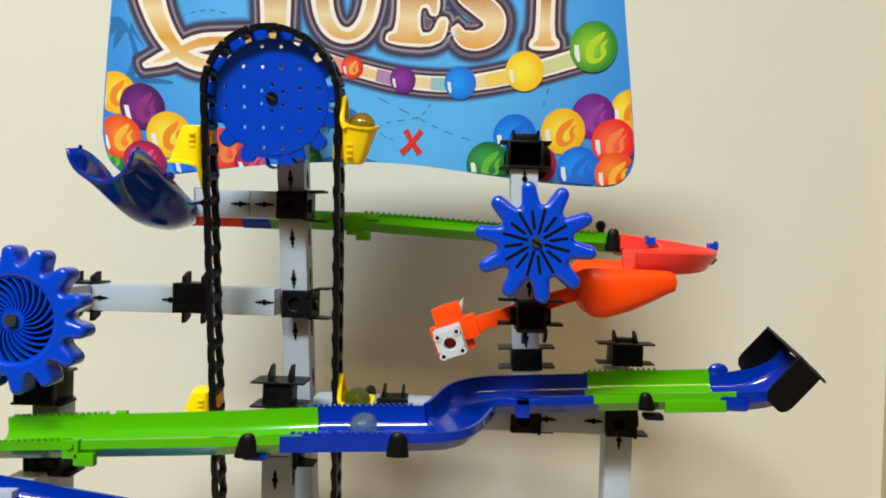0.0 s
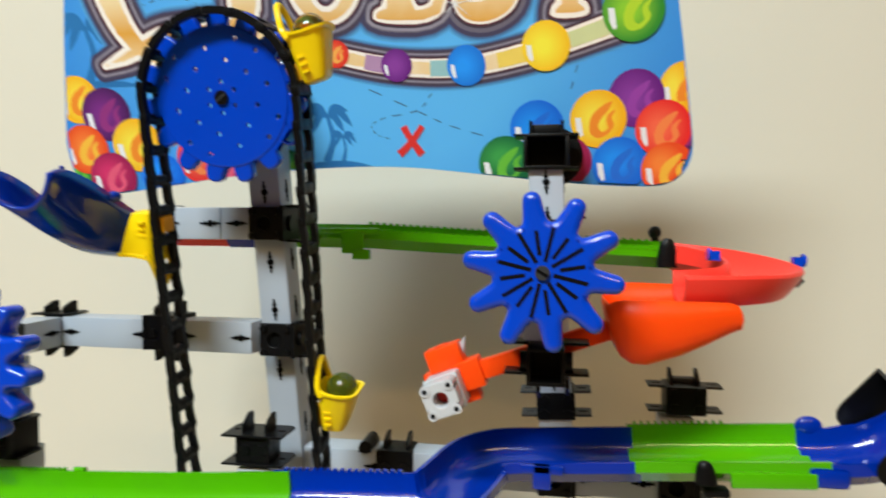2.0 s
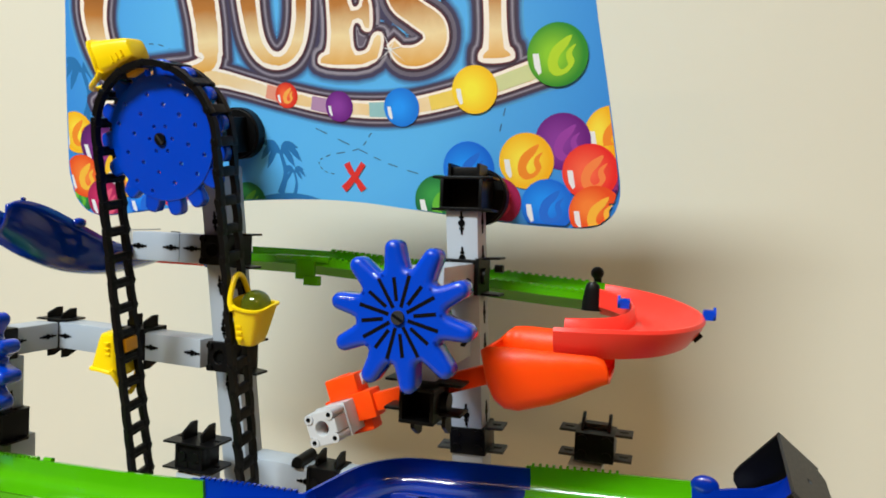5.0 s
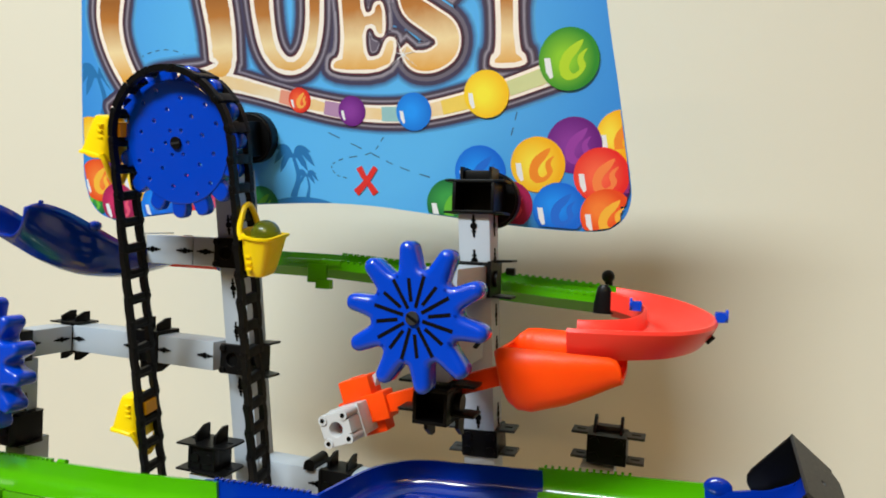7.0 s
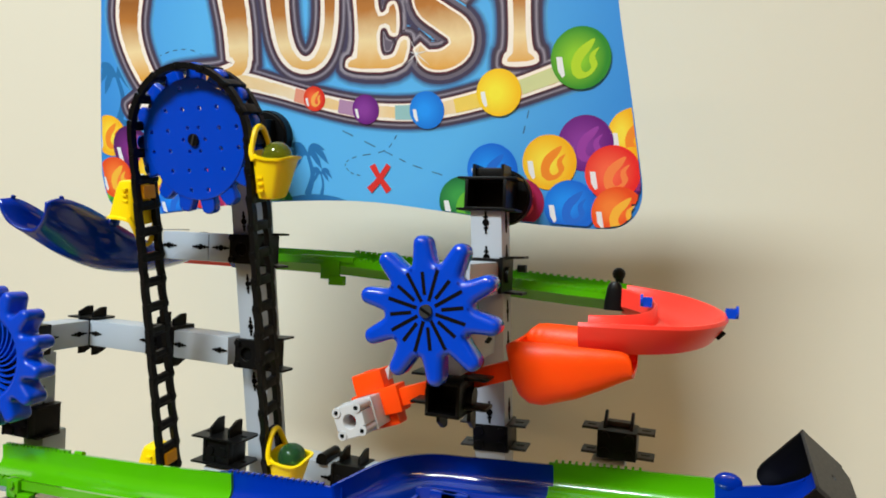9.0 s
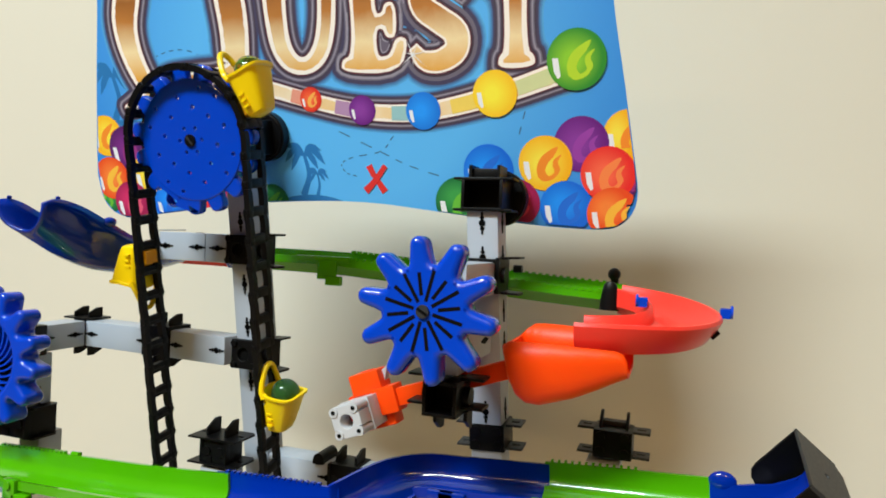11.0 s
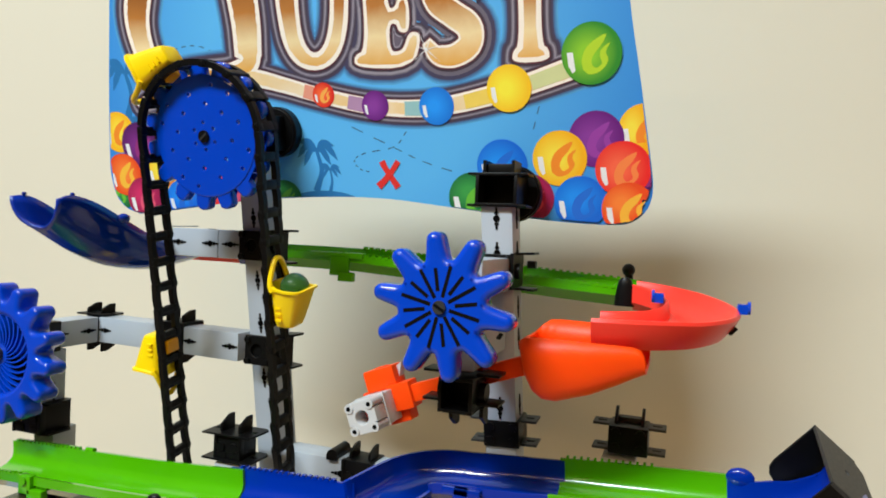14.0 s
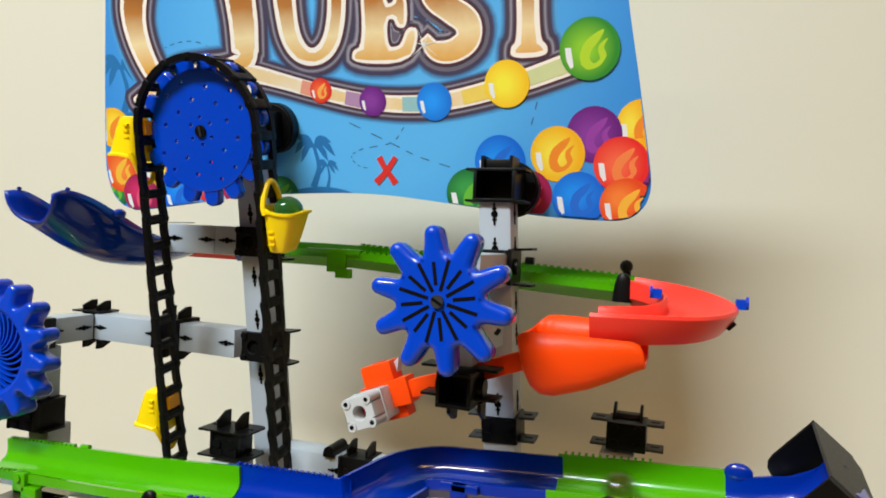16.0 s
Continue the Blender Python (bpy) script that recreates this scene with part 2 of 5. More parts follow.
def beam(x0, x1, y0, y1, z0, z1, keys=(), m=None):
    m = (m or Matrix())
    ob = part("beam", box(bmesh.new(), x0, x1, y0, y1, z0, z1, 0.0009, BASE @ m), GREY, frame_thing)
    for k in keys:
        keyhole(ob, BASE @ m @ k)
    return ob


def kz(x, y, z):
    return pose(x, y, z)


def kx(x, y, z):
    return pose(x, y, z, 0, 90, 0)


def collar(m, prongs=True, flaps=True, w=0.0155, h=0.0125, flap=0.0305, deep=0.017, body=True, pl=0.0065):
    """A black connector: a square sleeve between two slotted plates, with two prongs on top."""
    mm = BASE @ m
    if body:
        ob = part("connector", box(bmesh.new(), -w / 2, w / 2, -w / 2, w / 2, -h / 2, h / 2, 0.0006, mm), BLACK, frame_thing)
        for sx in (-1, 1):
            x = sx * w * 0.28
            part("pin", rod(bmesh.new(), mm @ Vector((x, -w / 2 - 0.0010, 0)), mm @ Vector((x, 0, 0)), 0.0026, 12), BLACK, ob)
            part("rib", box(bmesh.new(), x - 0.0034, x + 0.0034, -w / 2 - 0.0006, 0, -h * 0.46, -h * 0.2, 0.0002, mm), BLACK, ob)
            part("rib", box(bmesh.new(), sx * w / 2 - 0.0009, sx * w / 2 + 0.0009, -w / 2 - 0.0008, -w / 2 + 0.003, -h / 2, h / 2, 0.0002, mm), BLACK, ob)
    else:
        ob = part("connector", box(bmesh.new(), -0.006, 0.006, -0.006, 0.006, -h / 2 + 0.0002, h / 2 - 0.0002, 0.0004, mm), BLACK, frame_thing)
    if flaps:
        for s in (-1, 1):
            z = s * h / 2
            me = flat_shape([[(-flap / 2, -deep / 2), (flap / 2, -deep / 2), (flap / 2, deep / 2 - 0.002), (flap / 2 - 0.002, deep / 2), (-flap / 2 + 0.002, deep / 2), (-flap / 2, deep / 2 - 0.002)],
                             [(flap / 2 - 0.0055, -0.0011), (flap / 2 - 0.0022, -0.0011), (flap / 2 - 0.0022, 0.0011), (flap / 2 - 0.0055, 0.0011)],
                             [(-flap / 2 + 0.0022, -0.0011), (-flap / 2 + 0.0055, -0.0011), (-flap / 2 + 0.0055, 0.0011), (-flap / 2 + 0.0022, 0.0011)]], 0.0012, 0.0003)
            me.transform(mm @ pose(0, 0, z) @ pose(0, 0, 0.0006, -90, 0, 0))
            mesh_part("plate", me, BLACK, ob)
    if prongs:
        for s in (-1, 1):
            bm = bmesh.new()
            x = s * 0.0058
            rings = [[(x - 0.0007, y0, z), (x + 0.0007, y0, z), (x + 0.0007, y1, z), (x - 0.0007, y1, z)] for y0, y1, z in ((-0.0055, 0.005, h / 2), (-0.0055, 0.005, h / 2 + pl * 0.55), (0.001, 0.005, h / 2 + pl))]
            sweep(bm, rings)
            bmesh.ops.transform(bm, matrix=mm, verts=bm.verts)
            part("prong", bm, BLACK, ob)
    return ob


def saddle(m, prongs=True, w=0.0182, h=0.0118, flap=0.0340):
    """A black connector: a square sleeve with round recesses, four slotted flaps and a raised bridge."""
    mm = BASE @ m
    ob = part("connector", box(bmesh.new(), -w / 2, w / 2, -w / 2, w / 2, -h / 2 - 0.001, h / 2 + 0.0006, 0.0006, mm), BLACK, frame_thing)
    for sx in (-1, 1):
        for sz in (-1, 1):
            z = sz * h / 2
            x0, x1 = sorted((sx * 0.0088, sx * flap / 2))
            me = flat_shape([[(x0, -0.0052), (x1, -0.0052), (x1, 0.0052), (x0, 0.0052)], [((x0 + x1) / 2 - 0.0021, -0.0011), ((x0 + x1) / 2 + 0.0021, -0.0011), ((x0 + x1) / 2 + 0.0021, 0.0011), ((x0 + x1) / 2 - 0.0021, 0.0011)]], 0.0013, 0.0003)
            me.transform(mm @ pose(0, 0, z) @ pose(0, 0, 0.0006, -90, 0, 0))
            mesh_part("flap", me, DARKGREY, ob)
            part("pin", rod(bmesh.new(), mm @ Vector((sx * 0.0056, -w / 2 - 0.0009, z * 0.6)), mm @ Vector((sx * 0.0056, 0, z * 0.6)), 0.0023, 14), BLACK, ob)
        if prongs:
            x = sx * 0.0062
            rings = [[(x - 0.0007, y0, z), (x + 0.0007, y0, z), (x + 0.0007, y1, z), (x - 0.0007, y1, z)] for y0, y1, z in ((-0.0050, 0.0055, h / 2), (-0.0020, 0.0055, h / 2 + 0.0040), (0.0030, 0.0055, h / 2 + 0.0072))]
            bm = sweep(bmesh.new(), rings)
            bmesh.ops.transform(bm, matrix=mm, verts=bm.verts)
            part("prong", bm, BLACK, ob)
    part("bridge", box(bmesh.new(), -0.0058, 0.0058, 0.0005, 0.0060, h / 2, h / 2 + 0.0030, 0.0005, mm), DARKGREY, ob)
    return ob


# posts
LEANING = pose(-0.0869, 0.4205, 1.13, 8.0, -1.2, 0) @ pose(0.0865, -0.42, -1.13)
LEAN_RIGHT = pose(0.0495, 0.426, 1.1425, 4.0, -2.6, 0) @ pose(-0.0495, -0.426, -1.1425)
AXIS = (-0.0865, 0.3695, 1.1760)
TILT = pose(*AXIS, 10.2, 0, 0) @ Matrix.Translation([-k for k in AXIS])
beam(-0.0945, -0.0785, 0.412, 0.428, TABLE_Z + 0.001, 1.168, [kz(-0.0865, 0.412, z) for z in (1.139, 1.104, 1.0795, 1.0475)] + [pose(-0.0785, 0.42, z, 0, 0, 90) for z in (1.139, 1.104, 1.0795, 1.0475, 1.016)], LEANING)
beam(0.0415, 0.0575, 0.418, 0.434, 1.0108, 1.149, [kz(0.0495, 0.418, z) for z in (1.1425, 1.1255, 1.082, 1.048)] + [pose(0.0575, 0.426, z, 0, 0, 90) for z in (1.1425, 1.1255, 1.098, 1.082, 1.048)], LEAN_RIGHT)
beam(0.1035, 0.1195, 0.4275, 0.4435, TABLE_Z, 1.03, [kz(0.1115, 0.4275, 0.988)])
beam(-0.0950, -0.0790, 0.3955, 0.4115, TABLE_Z, 0.980, [kz(-0.087, 0.3955, 0.967), pose(-0.079, 0.4035, 0.967, 0, 0, 90)])
beam(-0.0950, -0.0790, 0.3955, 0.4115, 0.9805, 1.006, [kz(-0.087, 0.3955, 0.990)])
# cross beams
beam(-0.0740, 0.1030, 0.4275, 0.4435, 0.9908, 1.0068, [kx(0.03, 0.4275, 0.9988), kx(0.068, 0.4275, 0.9988), kx(0.096, 0.4275, 0.9988), kx(-0.036, 0.4275, 0.9988)])
beam(-0.1108, -0.0950, 0.412, 0.428, 1.1145, 1.1305, [kx(-0.1023, 0.412, 1.1225)])
beam(-0.1440, -0.1112, 0.4122, 0.4282, 1.1145, 1.1305, [kx(-0.1165, 0.4122, 1.1225), kx(-0.139, 0.4122, 1.1225)])
ARM = pose(-0.0950, 0.412, 1.0652, 0, -1.05, -7.0)
beam(-0.1195, 0.0, 0.0, 0.016, -0.008, 0.008, [kx(-0.006, 0, 0), kx(-0.038, 0, 0), kx(-0.066, 0, 0), kx(-0.113, 0, 0)], ARM)
beam(-0.2285, -0.2125, 0.388, 0.4255, 1.0552, 1.0712, [pose(-0.2125, 0.398, 1.0632, 0, 90, 90), pose(-0.2125, 0.418, 1.0632, 0, 90, 90)])
beam(-0.2275, -0.2115, 0.386, 0.402, 1.0245, 1.0548, [pose(-0.2115, 0.394, 1.03, 0, 0, 90)])
beam(-0.2275, -0.2115, 0.3945, 0.4105, TABLE_Z, 1.0066)
# arms that carry the finned wheel
beam(0.0417, 0.0573, 0.372, 0.4176, 1.107, 1.123, [pose(0.0573, 0.405, 1.115, 0, 90, 90), pose(0.0573, 0.384, 1.115, 0, 90, 90)])
beam(0.0417, 0.0573, 0.366, 0.382, 1.0765, 1.1066, [kz(0.0495, 0.366, 1.083)])
beam(0.0419, 0.0571, 0.3824, 0.4176, 1.0785, 1.0945, [pose(0.0571, 0.405, 1.0865, 0, 90, 90)])
# wire loop and seam on the upper arm
bm = tube(bmesh.new(), [Vector(p) for p in ((-0.1440, 0.4115, 1.112), (-0.1440, 0.4115, 1.1312), (-0.1440, 0.434, 1.1318))], 0.0004, 6)
bmesh.ops.transform(bm, matrix=BASE, verts=bm.verts)
part("wire_clip", bm, STEEL, frame_thing)


def side_collar(x, y, z, face=True):
    """A connector sleeve round a post: face plate, corner ribs and two flaps to one side."""
    m = BASE @ pose(x, y, z)
    bm = bmesh.new()
    w = 0.0162
    me = flat_shape([[(-w / 2, -w / 2), (w / 2, -w / 2), (w / 2, w / 2), (-w / 2, w / 2)], circle(-0.0005, 0, 0.0036, 18)], 0.0035, 0.0005)
    me.transform(m @ pose(0, -0.0118, 0))
    if not face:
        me = flat_shape([[(0.0088, -0.0095), (0.0100, -0.0095), (0.0100, 0.0095), (0.0088, 0.0095)]], 0.012)
        me.transform(m @ pose(0, -0.006, 0))
    ob = mesh_part("connector", me, BLACK, frame_thing)
    # dark disc added to put shade into the face plate's hole
    if face:
        part("recess_shade", rod(bmesh.new(), m @ Vector((-0.0005, -0.0098, 0)), m @ Vector((-0.0005, -0.0086, 0)), 0.0042, 18), HOLE_BLACK, ob)
    for sx in (-1, 1):
        for sz in (-1, 1):
            if not face:
                continue
            rod(bm, (sx * 0.006, -0.0132, sz * 0.006), (sx * 0.006, -0.0115, sz * 0.006), 0.0018, 10)
    box(bm, 0.0082, 0.0100, -0.012, 0.009, -0.0088, 0.0088)
    rod(bm, (0.0098, -0.004, 0.0), (0.0118, -0.004, 0.0), 0.004, 12)
    bmesh.ops.transform(bm, matrix=m, verts=bm.verts)
    part("rib", bm, BLACK, ob)
    for s in (-1, 1):
        bm = bmesh.new()
        rings = [[(0.009, -0.007, s * 0.0085 - 0.0006), (0.009, 0.007, s * 0.0085 - 0.0006), (0.009, 0.007, s * 0.0085 + 0.0006), (0.009, -0.007, s * 0.0085 + 0.0006)],
                 [(0.0185, -0.0045, s * 0.0090 - 0.0006), (0.0185, 0.006, s * 0.0090 - 0.0006), (0.0185, 0.006, s * 0.0090 + 0.0006), (0.0185, -0.0045, s * 0.0090 + 0.0006)]]
        sweep(bm, rings)
        bmesh.ops.transform(bm, matrix=m, verts=bm.verts)
        part("flap", bm, BLACK, ob)
    return ob


side_collar(-0.0865, 0.421, 1.1225)
side_collar(-0.0828, 0.4245, 1.0645)
side_collar(0.0495, 0.428, 1.1165)
side_collar(0.0545, 0.437, 0.9985)
side_collar(0.1115, 0.437, 0.9985)
side_collar(-0.0870, 0.4135, 0.9800, face=False)
# connectors with plates and prongs
saddle(pose(0.1155, 0.4375, 1.0390))
saddle(LEAN_RIGHT @ pose(0.0500, 0.4260, 1.0350), prongs=False)
collar(pose(-0.0868, 0.4030, 1.0150), h=0.0135, w=0.0150, deep=0.019, pl=0.0085)
collar(pose(-0.2195, 0.394, 1.0155), prongs=False, h=0.0175, w=0.0205, flap=0.029)
collar(pose(-0.2145, 0.394, 0.9745), prongs=False, h=0.0140, w=0.0190)
collar(pose(-0.2215, 0.4360, 1.0632), body=False, h=0.0176, flap=0.024)
collar(pose(-0.2215, 0.4360, 1.0632, 180, 0, 0), body=False, h=0.0176, flaps=False)
collar(pose(-0.1475, 0.4262, 1.0655, 0, 0, 0), h=0.0180, w=0.0185, flap=0.012, flaps=False)
collar(pose(-0.1475, 0.4262, 1.0655, 180, 0, 0), h=0.0180, body=False, flaps=False)
collar(pose(-0.2180, 0.386, 1.0632, 0, 0, 0), h=0.0180, w=0.0190, flap=0.012, flaps=False)
collar(pose(-0.0255, 0.4355, 0.9988), h=0.0172, w=0.0172, flaps=False, pl=0.0068)
bm = rod(bmesh.new(), (-0.0405, 0.4255, 1.0090), (-0.0410, 0.4420, 1.0090), 0.0032, 16)
box(bm, -0.0440, -0.0375, 0.4255, 0.4430, 1.0062, 1.0090)
bmesh.ops.transform(bm, matrix=BASE, verts=bm.verts)
part("wedge_clip", bm, BLACK, frame_thing)
# the open sleeve under the finned wheel
SLEEVE = BASE @ pose(0.0508, 0.3725, 1.0668)
bm = bmesh.new()
for b in ((-0.0075, 0.0075, 0.0059, 0.0075), (-0.0075, 0.0075, -0.0075, -0.0059), (-0.0075, -0.0059, -0.0059, 0.0059), (0.0059, 0.0075, -0.0059, 0.0059)):
    box(bm, b[0], b[1], -0.0105, 0.0120, b[2], b[3], 0.0004)
box(bm, -0.0060, 0.0060, 0.003, 0.0118, -0.0060, 0.0060)
bmesh.ops.transform(bm, matrix=SLEEVE, verts=bm.verts)
sleeve = part("open_sleeve", bm, BLACK, frame_thing)
for sx in (-1, 1):
    for dz in (-0.0040, 0.0082):
        x0, x1 = sorted((sx * 0.0070, sx * 0.0168))
        part("flap", box(bmesh.new(), x0, x1, -0.004, 0.0070, dz - 0.0006, dz + 0.0006, 0.0003, SLEEVE), BLACK, sleeve)
    part("pin", rod(bmesh.new(), SLEEVE @ Vector((sx * 0.0076, 0.001, 0.0)), SLEEVE @ Vector((sx * 0.0105, 0.001, 0.0)), 0.0042, 16), BLACK, sleeve)
for dx, y0, y1 in ((-0.0030, -0.006, 0.004), (0.0085, 0.0, 0.008)):
    bm = sweep(bmesh.new(), [[(dx - 0.0008, p, z), (dx + 0.0008, p, z), (dx + 0.0008, q, z), (dx - 0.0008, q, z)] for p, q, z in ((y0, y1, -0.0066), (y0, y1, -0.0105), (y0 + 0.006, y1, -0.0145))])
    bmesh.ops.transform(bm, matrix=SLEEVE, verts=bm.verts)
    part("prong", bm, BLACK, sleeve)
# cap sleeve and round knob on the finned wheel's post
CAP = BASE @ pose(0.0495, 0.426, 1.1565)
bm = bmesh.new()
for b in ((-0.0105, 0.0105, 0.0062, 0.0075), (-0.0105, 0.0105, -0.0085, -0.0072), (-0.0105, -0.0088, -0.0072, 0.0062), (0.0088, 0.0105, -0.0072, 0.0062)):
    box(bm, b[0], b[1], -0.0115, 0.0115, b[2], b[3], 0.0003)
box(bm, -0.0088, 0.0088, 0.004, 0.0112, -0.0072, 0.0062)
box(bm, -0.0065, 0.0065, -0.006, 0.009, 0.0075, 0.0125, 0.0005)
box(bm, -0.0080, -0.0065, -0.008, 0.006, 0.0075, 0.0140)
box(bm, 0.0065, 0.0080, -0.008, 0.006, 0.0075, 0.0140)
bmesh.ops.transform(bm, matrix=CAP, verts=bm.verts)
cap = part("cap_sleeve", bm, BLACK, frame_thing)
for dz in (-0.0082, 0.0072):
    part("plate", box(bmesh.new(), -0.0150, 0.0150, -0.010, 0.004, dz - 0.0006, dz + 0.0006, 0.0003, CAP), BLACK, cap)
bm = rod(bmesh.new(), (0.003, 0.009, -0.001), (0.003, 0.0165, -0.001), 0.0145, 40)
bmesh.ops.bevel(bm, geom=[e for e in bm.edges if e.calc_face_angle(0) > 1], offset=0.0012, segments=3, affect="EDGES")
bmesh.ops.transform(bm, matrix=CAP, verts=bm.verts)
part("round_knob", bm, BLACK, frame_thing)
# round knob and axle block behind the chain wheel
bm = rod(bmesh.new(), (-0.0850, 0.4250, 1.177), (-0.0850, 0.4330, 1.177), 0.0142, 40)
bmesh.ops.bevel(bm, geom=[e for e in bm.edges if e.calc_face_angle(0) > 1], offset=0.0012, segments=3, affect="EDGES")
bmesh.ops.transform(bm, matrix=BASE @ TILT, verts=bm.verts)
part("round_knob", bm, BLACK, frame_thing)
bm = box(bmesh.new(), -0.0955, -0.0775, 0.392, 0.4260, 1.167, 1.186, 0.0008)
bmesh.ops.transform(bm, matrix=BASE @ TILT, verts=bm.verts)
part("axle_block", bm, BLACK, frame_thing)
for a, b in (((-0.0865, 0.3720, 1.176), (-0.0865, 0.400, 1.176)), ((0.0497, 0.3440, 1.105), (0.0497, 0.367, 1.105)), ((-0.2165, 0.3660, 1.0545), (-0.2190, 0.388, 1.0545))):
    bm = rod(bmesh.new(), a, b, 0.0030, 20)
    bmesh.ops.transform(bm, matrix=BASE, verts=bm.verts)
    part("axle", bm, DARKGREY, frame_thing)


# ---- tracks ----
def trough(path, ups=None, half=0.014, back=0.0145, front=0.0085, t=0.0016, backs=None):
    """A marble channel swept along its floor's middle line. ups: the way up at each point."""
    path = [Vector(p) for p in path]
    rings = []
    for i, p in enumerate(path):
        d = (path[min(i + 1, len(path) - 1)] - path[max(i - 1, 0)]).normalized()
        up = Vector(ups[i]) if ups else Vector((0, 0, 1))
        side = up.cross(d).normalized()
        u = d.cross(side).normalized()
        back = backs[i] if backs else back
        prof = []
        for k in range(9):
            a = math.pi * (1 + k / 8)
            prof.append((half * math.cos(a), half * 0.55 * (1 + math.sin(a))))
        inner = [(-half, front), *prof, (half, back)]
        outer = [(half + t, back), (half + t, 0.004), (half * 0.7, -t), (-half * 0.7, -t), (-half - t, 0.004), (-half - t, front)]
        rings.append([p + side * a + u * b for a, b in inner + outer])
    return sweep(bmesh.new(), rings)


def lerp_path(a, b, n):
    a, b = Vector(a), Vector(b)
    return [a.lerp(b, i / n) for i in range(n + 1)]


def rack(parent, mat, a, b, n, size=(0.0018, 0.0022, 0.0011)):
    """A row of small teeth along an edge."""
    bm = bmesh.new()
    a, b = Vector(a), Vector(b)
    for i in range(n):
        p = a.lerp(b, (i + 0.5) / n)
        box(bm, p.x - size[0] / 2, p.x + size[0] / 2, p.y - size[1] / 2, p.y + size[1] / 2, p.z - 0.0006, p.z + size[2])
    return tagged(part("teeth", bm, mat, parent), kind="stuff")


def clip(x, y, z, parent, lean=0.0, k=0.68, wide=1.55):
    """A black rounded clip that grips a channel's edge."""
    bm = bmesh.new()
    sec = []
    for w, d, h in ((0.0052, 0.0026, -0.009), (0.0048, 0.0026, -0.003), (0.0040, 0.0024, 0.003), (0.0032, 0.0022, 0.0062), (0.0018, 0.0014, 0.0078)):
        sec.append([((wide * w * math.cos(6.2832 * j / 12) + lean * h) * k, d * math.sin(6.2832 * j / 12), h * k) for j in range(12)])
    sweep(bm, sec)
    bmesh.ops.transform(bm, matrix=Matrix.Translation((x, y, z)), verts=bm.verts)
    return part("edge_clip", bm, BLACK, parent)


def lower_floor(x):
    """Height of the lower run's floor."""
    return float(np.interp(x, (-0.24, -0.06, 0.006, 0.030, 0.165), (0.9835, 1.0007, 1.0040, 1.0120, 1.0200)))


def track_thing(name, label, group="track sections"):
    return thing(name, label, "track", group)


def on_lower(x, y):
    return Vector((x, y, lower_floor(x)))


# Long green section, running down towards the finned spiral wheel.
tk = track_thing("track_section", "lime green straight plastic marble channel with ribbed ends")
part("channel", trough([on_lower(x, float(np.interp(x, (-0.24, -0.11, -0.06), (0.376, 0.3605, 0.3575)))) for x in np.linspace(-0.058, -0.238, 10)][::-1], half=0.0135), GREEN, tk)
rack(tk, GREEN, on_lower(-0.235, 0.3900) + Vector((0, 0, 0.0145)), on_lower(-0.176, 0.3832) + Vector((0, 0, 0.0145)), 16)
rack(tk, GREEN, on_lower(-0.235, 0.3610) + Vector((0, 0, 0.0085)), on_lower(-0.186, 0.3552) + Vector((0, 0, 0.0085)), 13)
bm = box(bmesh.new(), -0.1830, -0.1745, 0.3510, 0.3550, 0.9895, 0.9992, 0.0006)
rod(bm, (-0.179, 0.3500, 0.9965), (-0.179, 0.3540, 0.9965), 0.0022, 14)
part("lug", bm, GREEN, tk)
part("lug", box(bmesh.new(), -0.1770, -0.1665, 0.3510, 0.3550, 0.9860, 0.9925, 0.0006), GREEN, tk)
part("stud", rod(bmesh.new(), (-0.172, 0.3835, 1.0045), (-0.166, 0.3830, 1.0050), 0.0014, 10), GREEN, tk)
clip(-0.0865, 0.3435, 1.0030, tk, 0.12)
bm = box(bmesh.new(), -0.0900, -0.0780, 0.3480, 0.3560, 0.9935, 0.9975, 0.001)
part("under_clip", bm, BLUE_SHADED, tk)

# Blue stepped section.
tk = track_thing("stepped_track_section", "blue plastic marble channel stepping sideways")
zig = [(-0.066, 0.359), (-0.045, 0.3587), (-0.022, 0.3583), (0.001, 0.358), (0.0085, 0.3596), (0.0130, 0.3650), (0.0168, 0.3760), (0.0206, 0.3880), (0.0255, 0.3950), (0.034, 0.3982), (0.050, 0.3985), (0.070, 0.399), (0.090, 0.3995)]
part("channel", trough(smooth_path([on_lower(x, y) for x, y in zig], 4), half=0.0138), BLUE_SHADED, tk)
rack(tk, BLUE_SHADED, on_lower(-0.062, 0.3737) + Vector((0, 0, 0.0145)), on_lower(-0.008, 0.3727) + Vector((0, 0, 0.0145)), 17)
rack(tk, BLUE_SHADED, on_lower(-0.066, 0.3445) + Vector((0, 0, 0.0085)), on_lower(-0.020, 0.3437) + Vector((0, 0, 0.0085)), 14)
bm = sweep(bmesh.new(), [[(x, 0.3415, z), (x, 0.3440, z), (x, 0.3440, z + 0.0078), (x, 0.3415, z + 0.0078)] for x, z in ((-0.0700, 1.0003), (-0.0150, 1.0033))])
part("ribbed_lip", bm, BLUE_SHADED, tk)
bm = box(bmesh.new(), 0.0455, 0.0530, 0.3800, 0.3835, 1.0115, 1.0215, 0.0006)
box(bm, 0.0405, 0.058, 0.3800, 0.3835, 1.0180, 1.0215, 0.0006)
part("lug", bm, BLUE_SHADED, tk)
clip(-0.0130, 0.3405, 1.0075, tk)

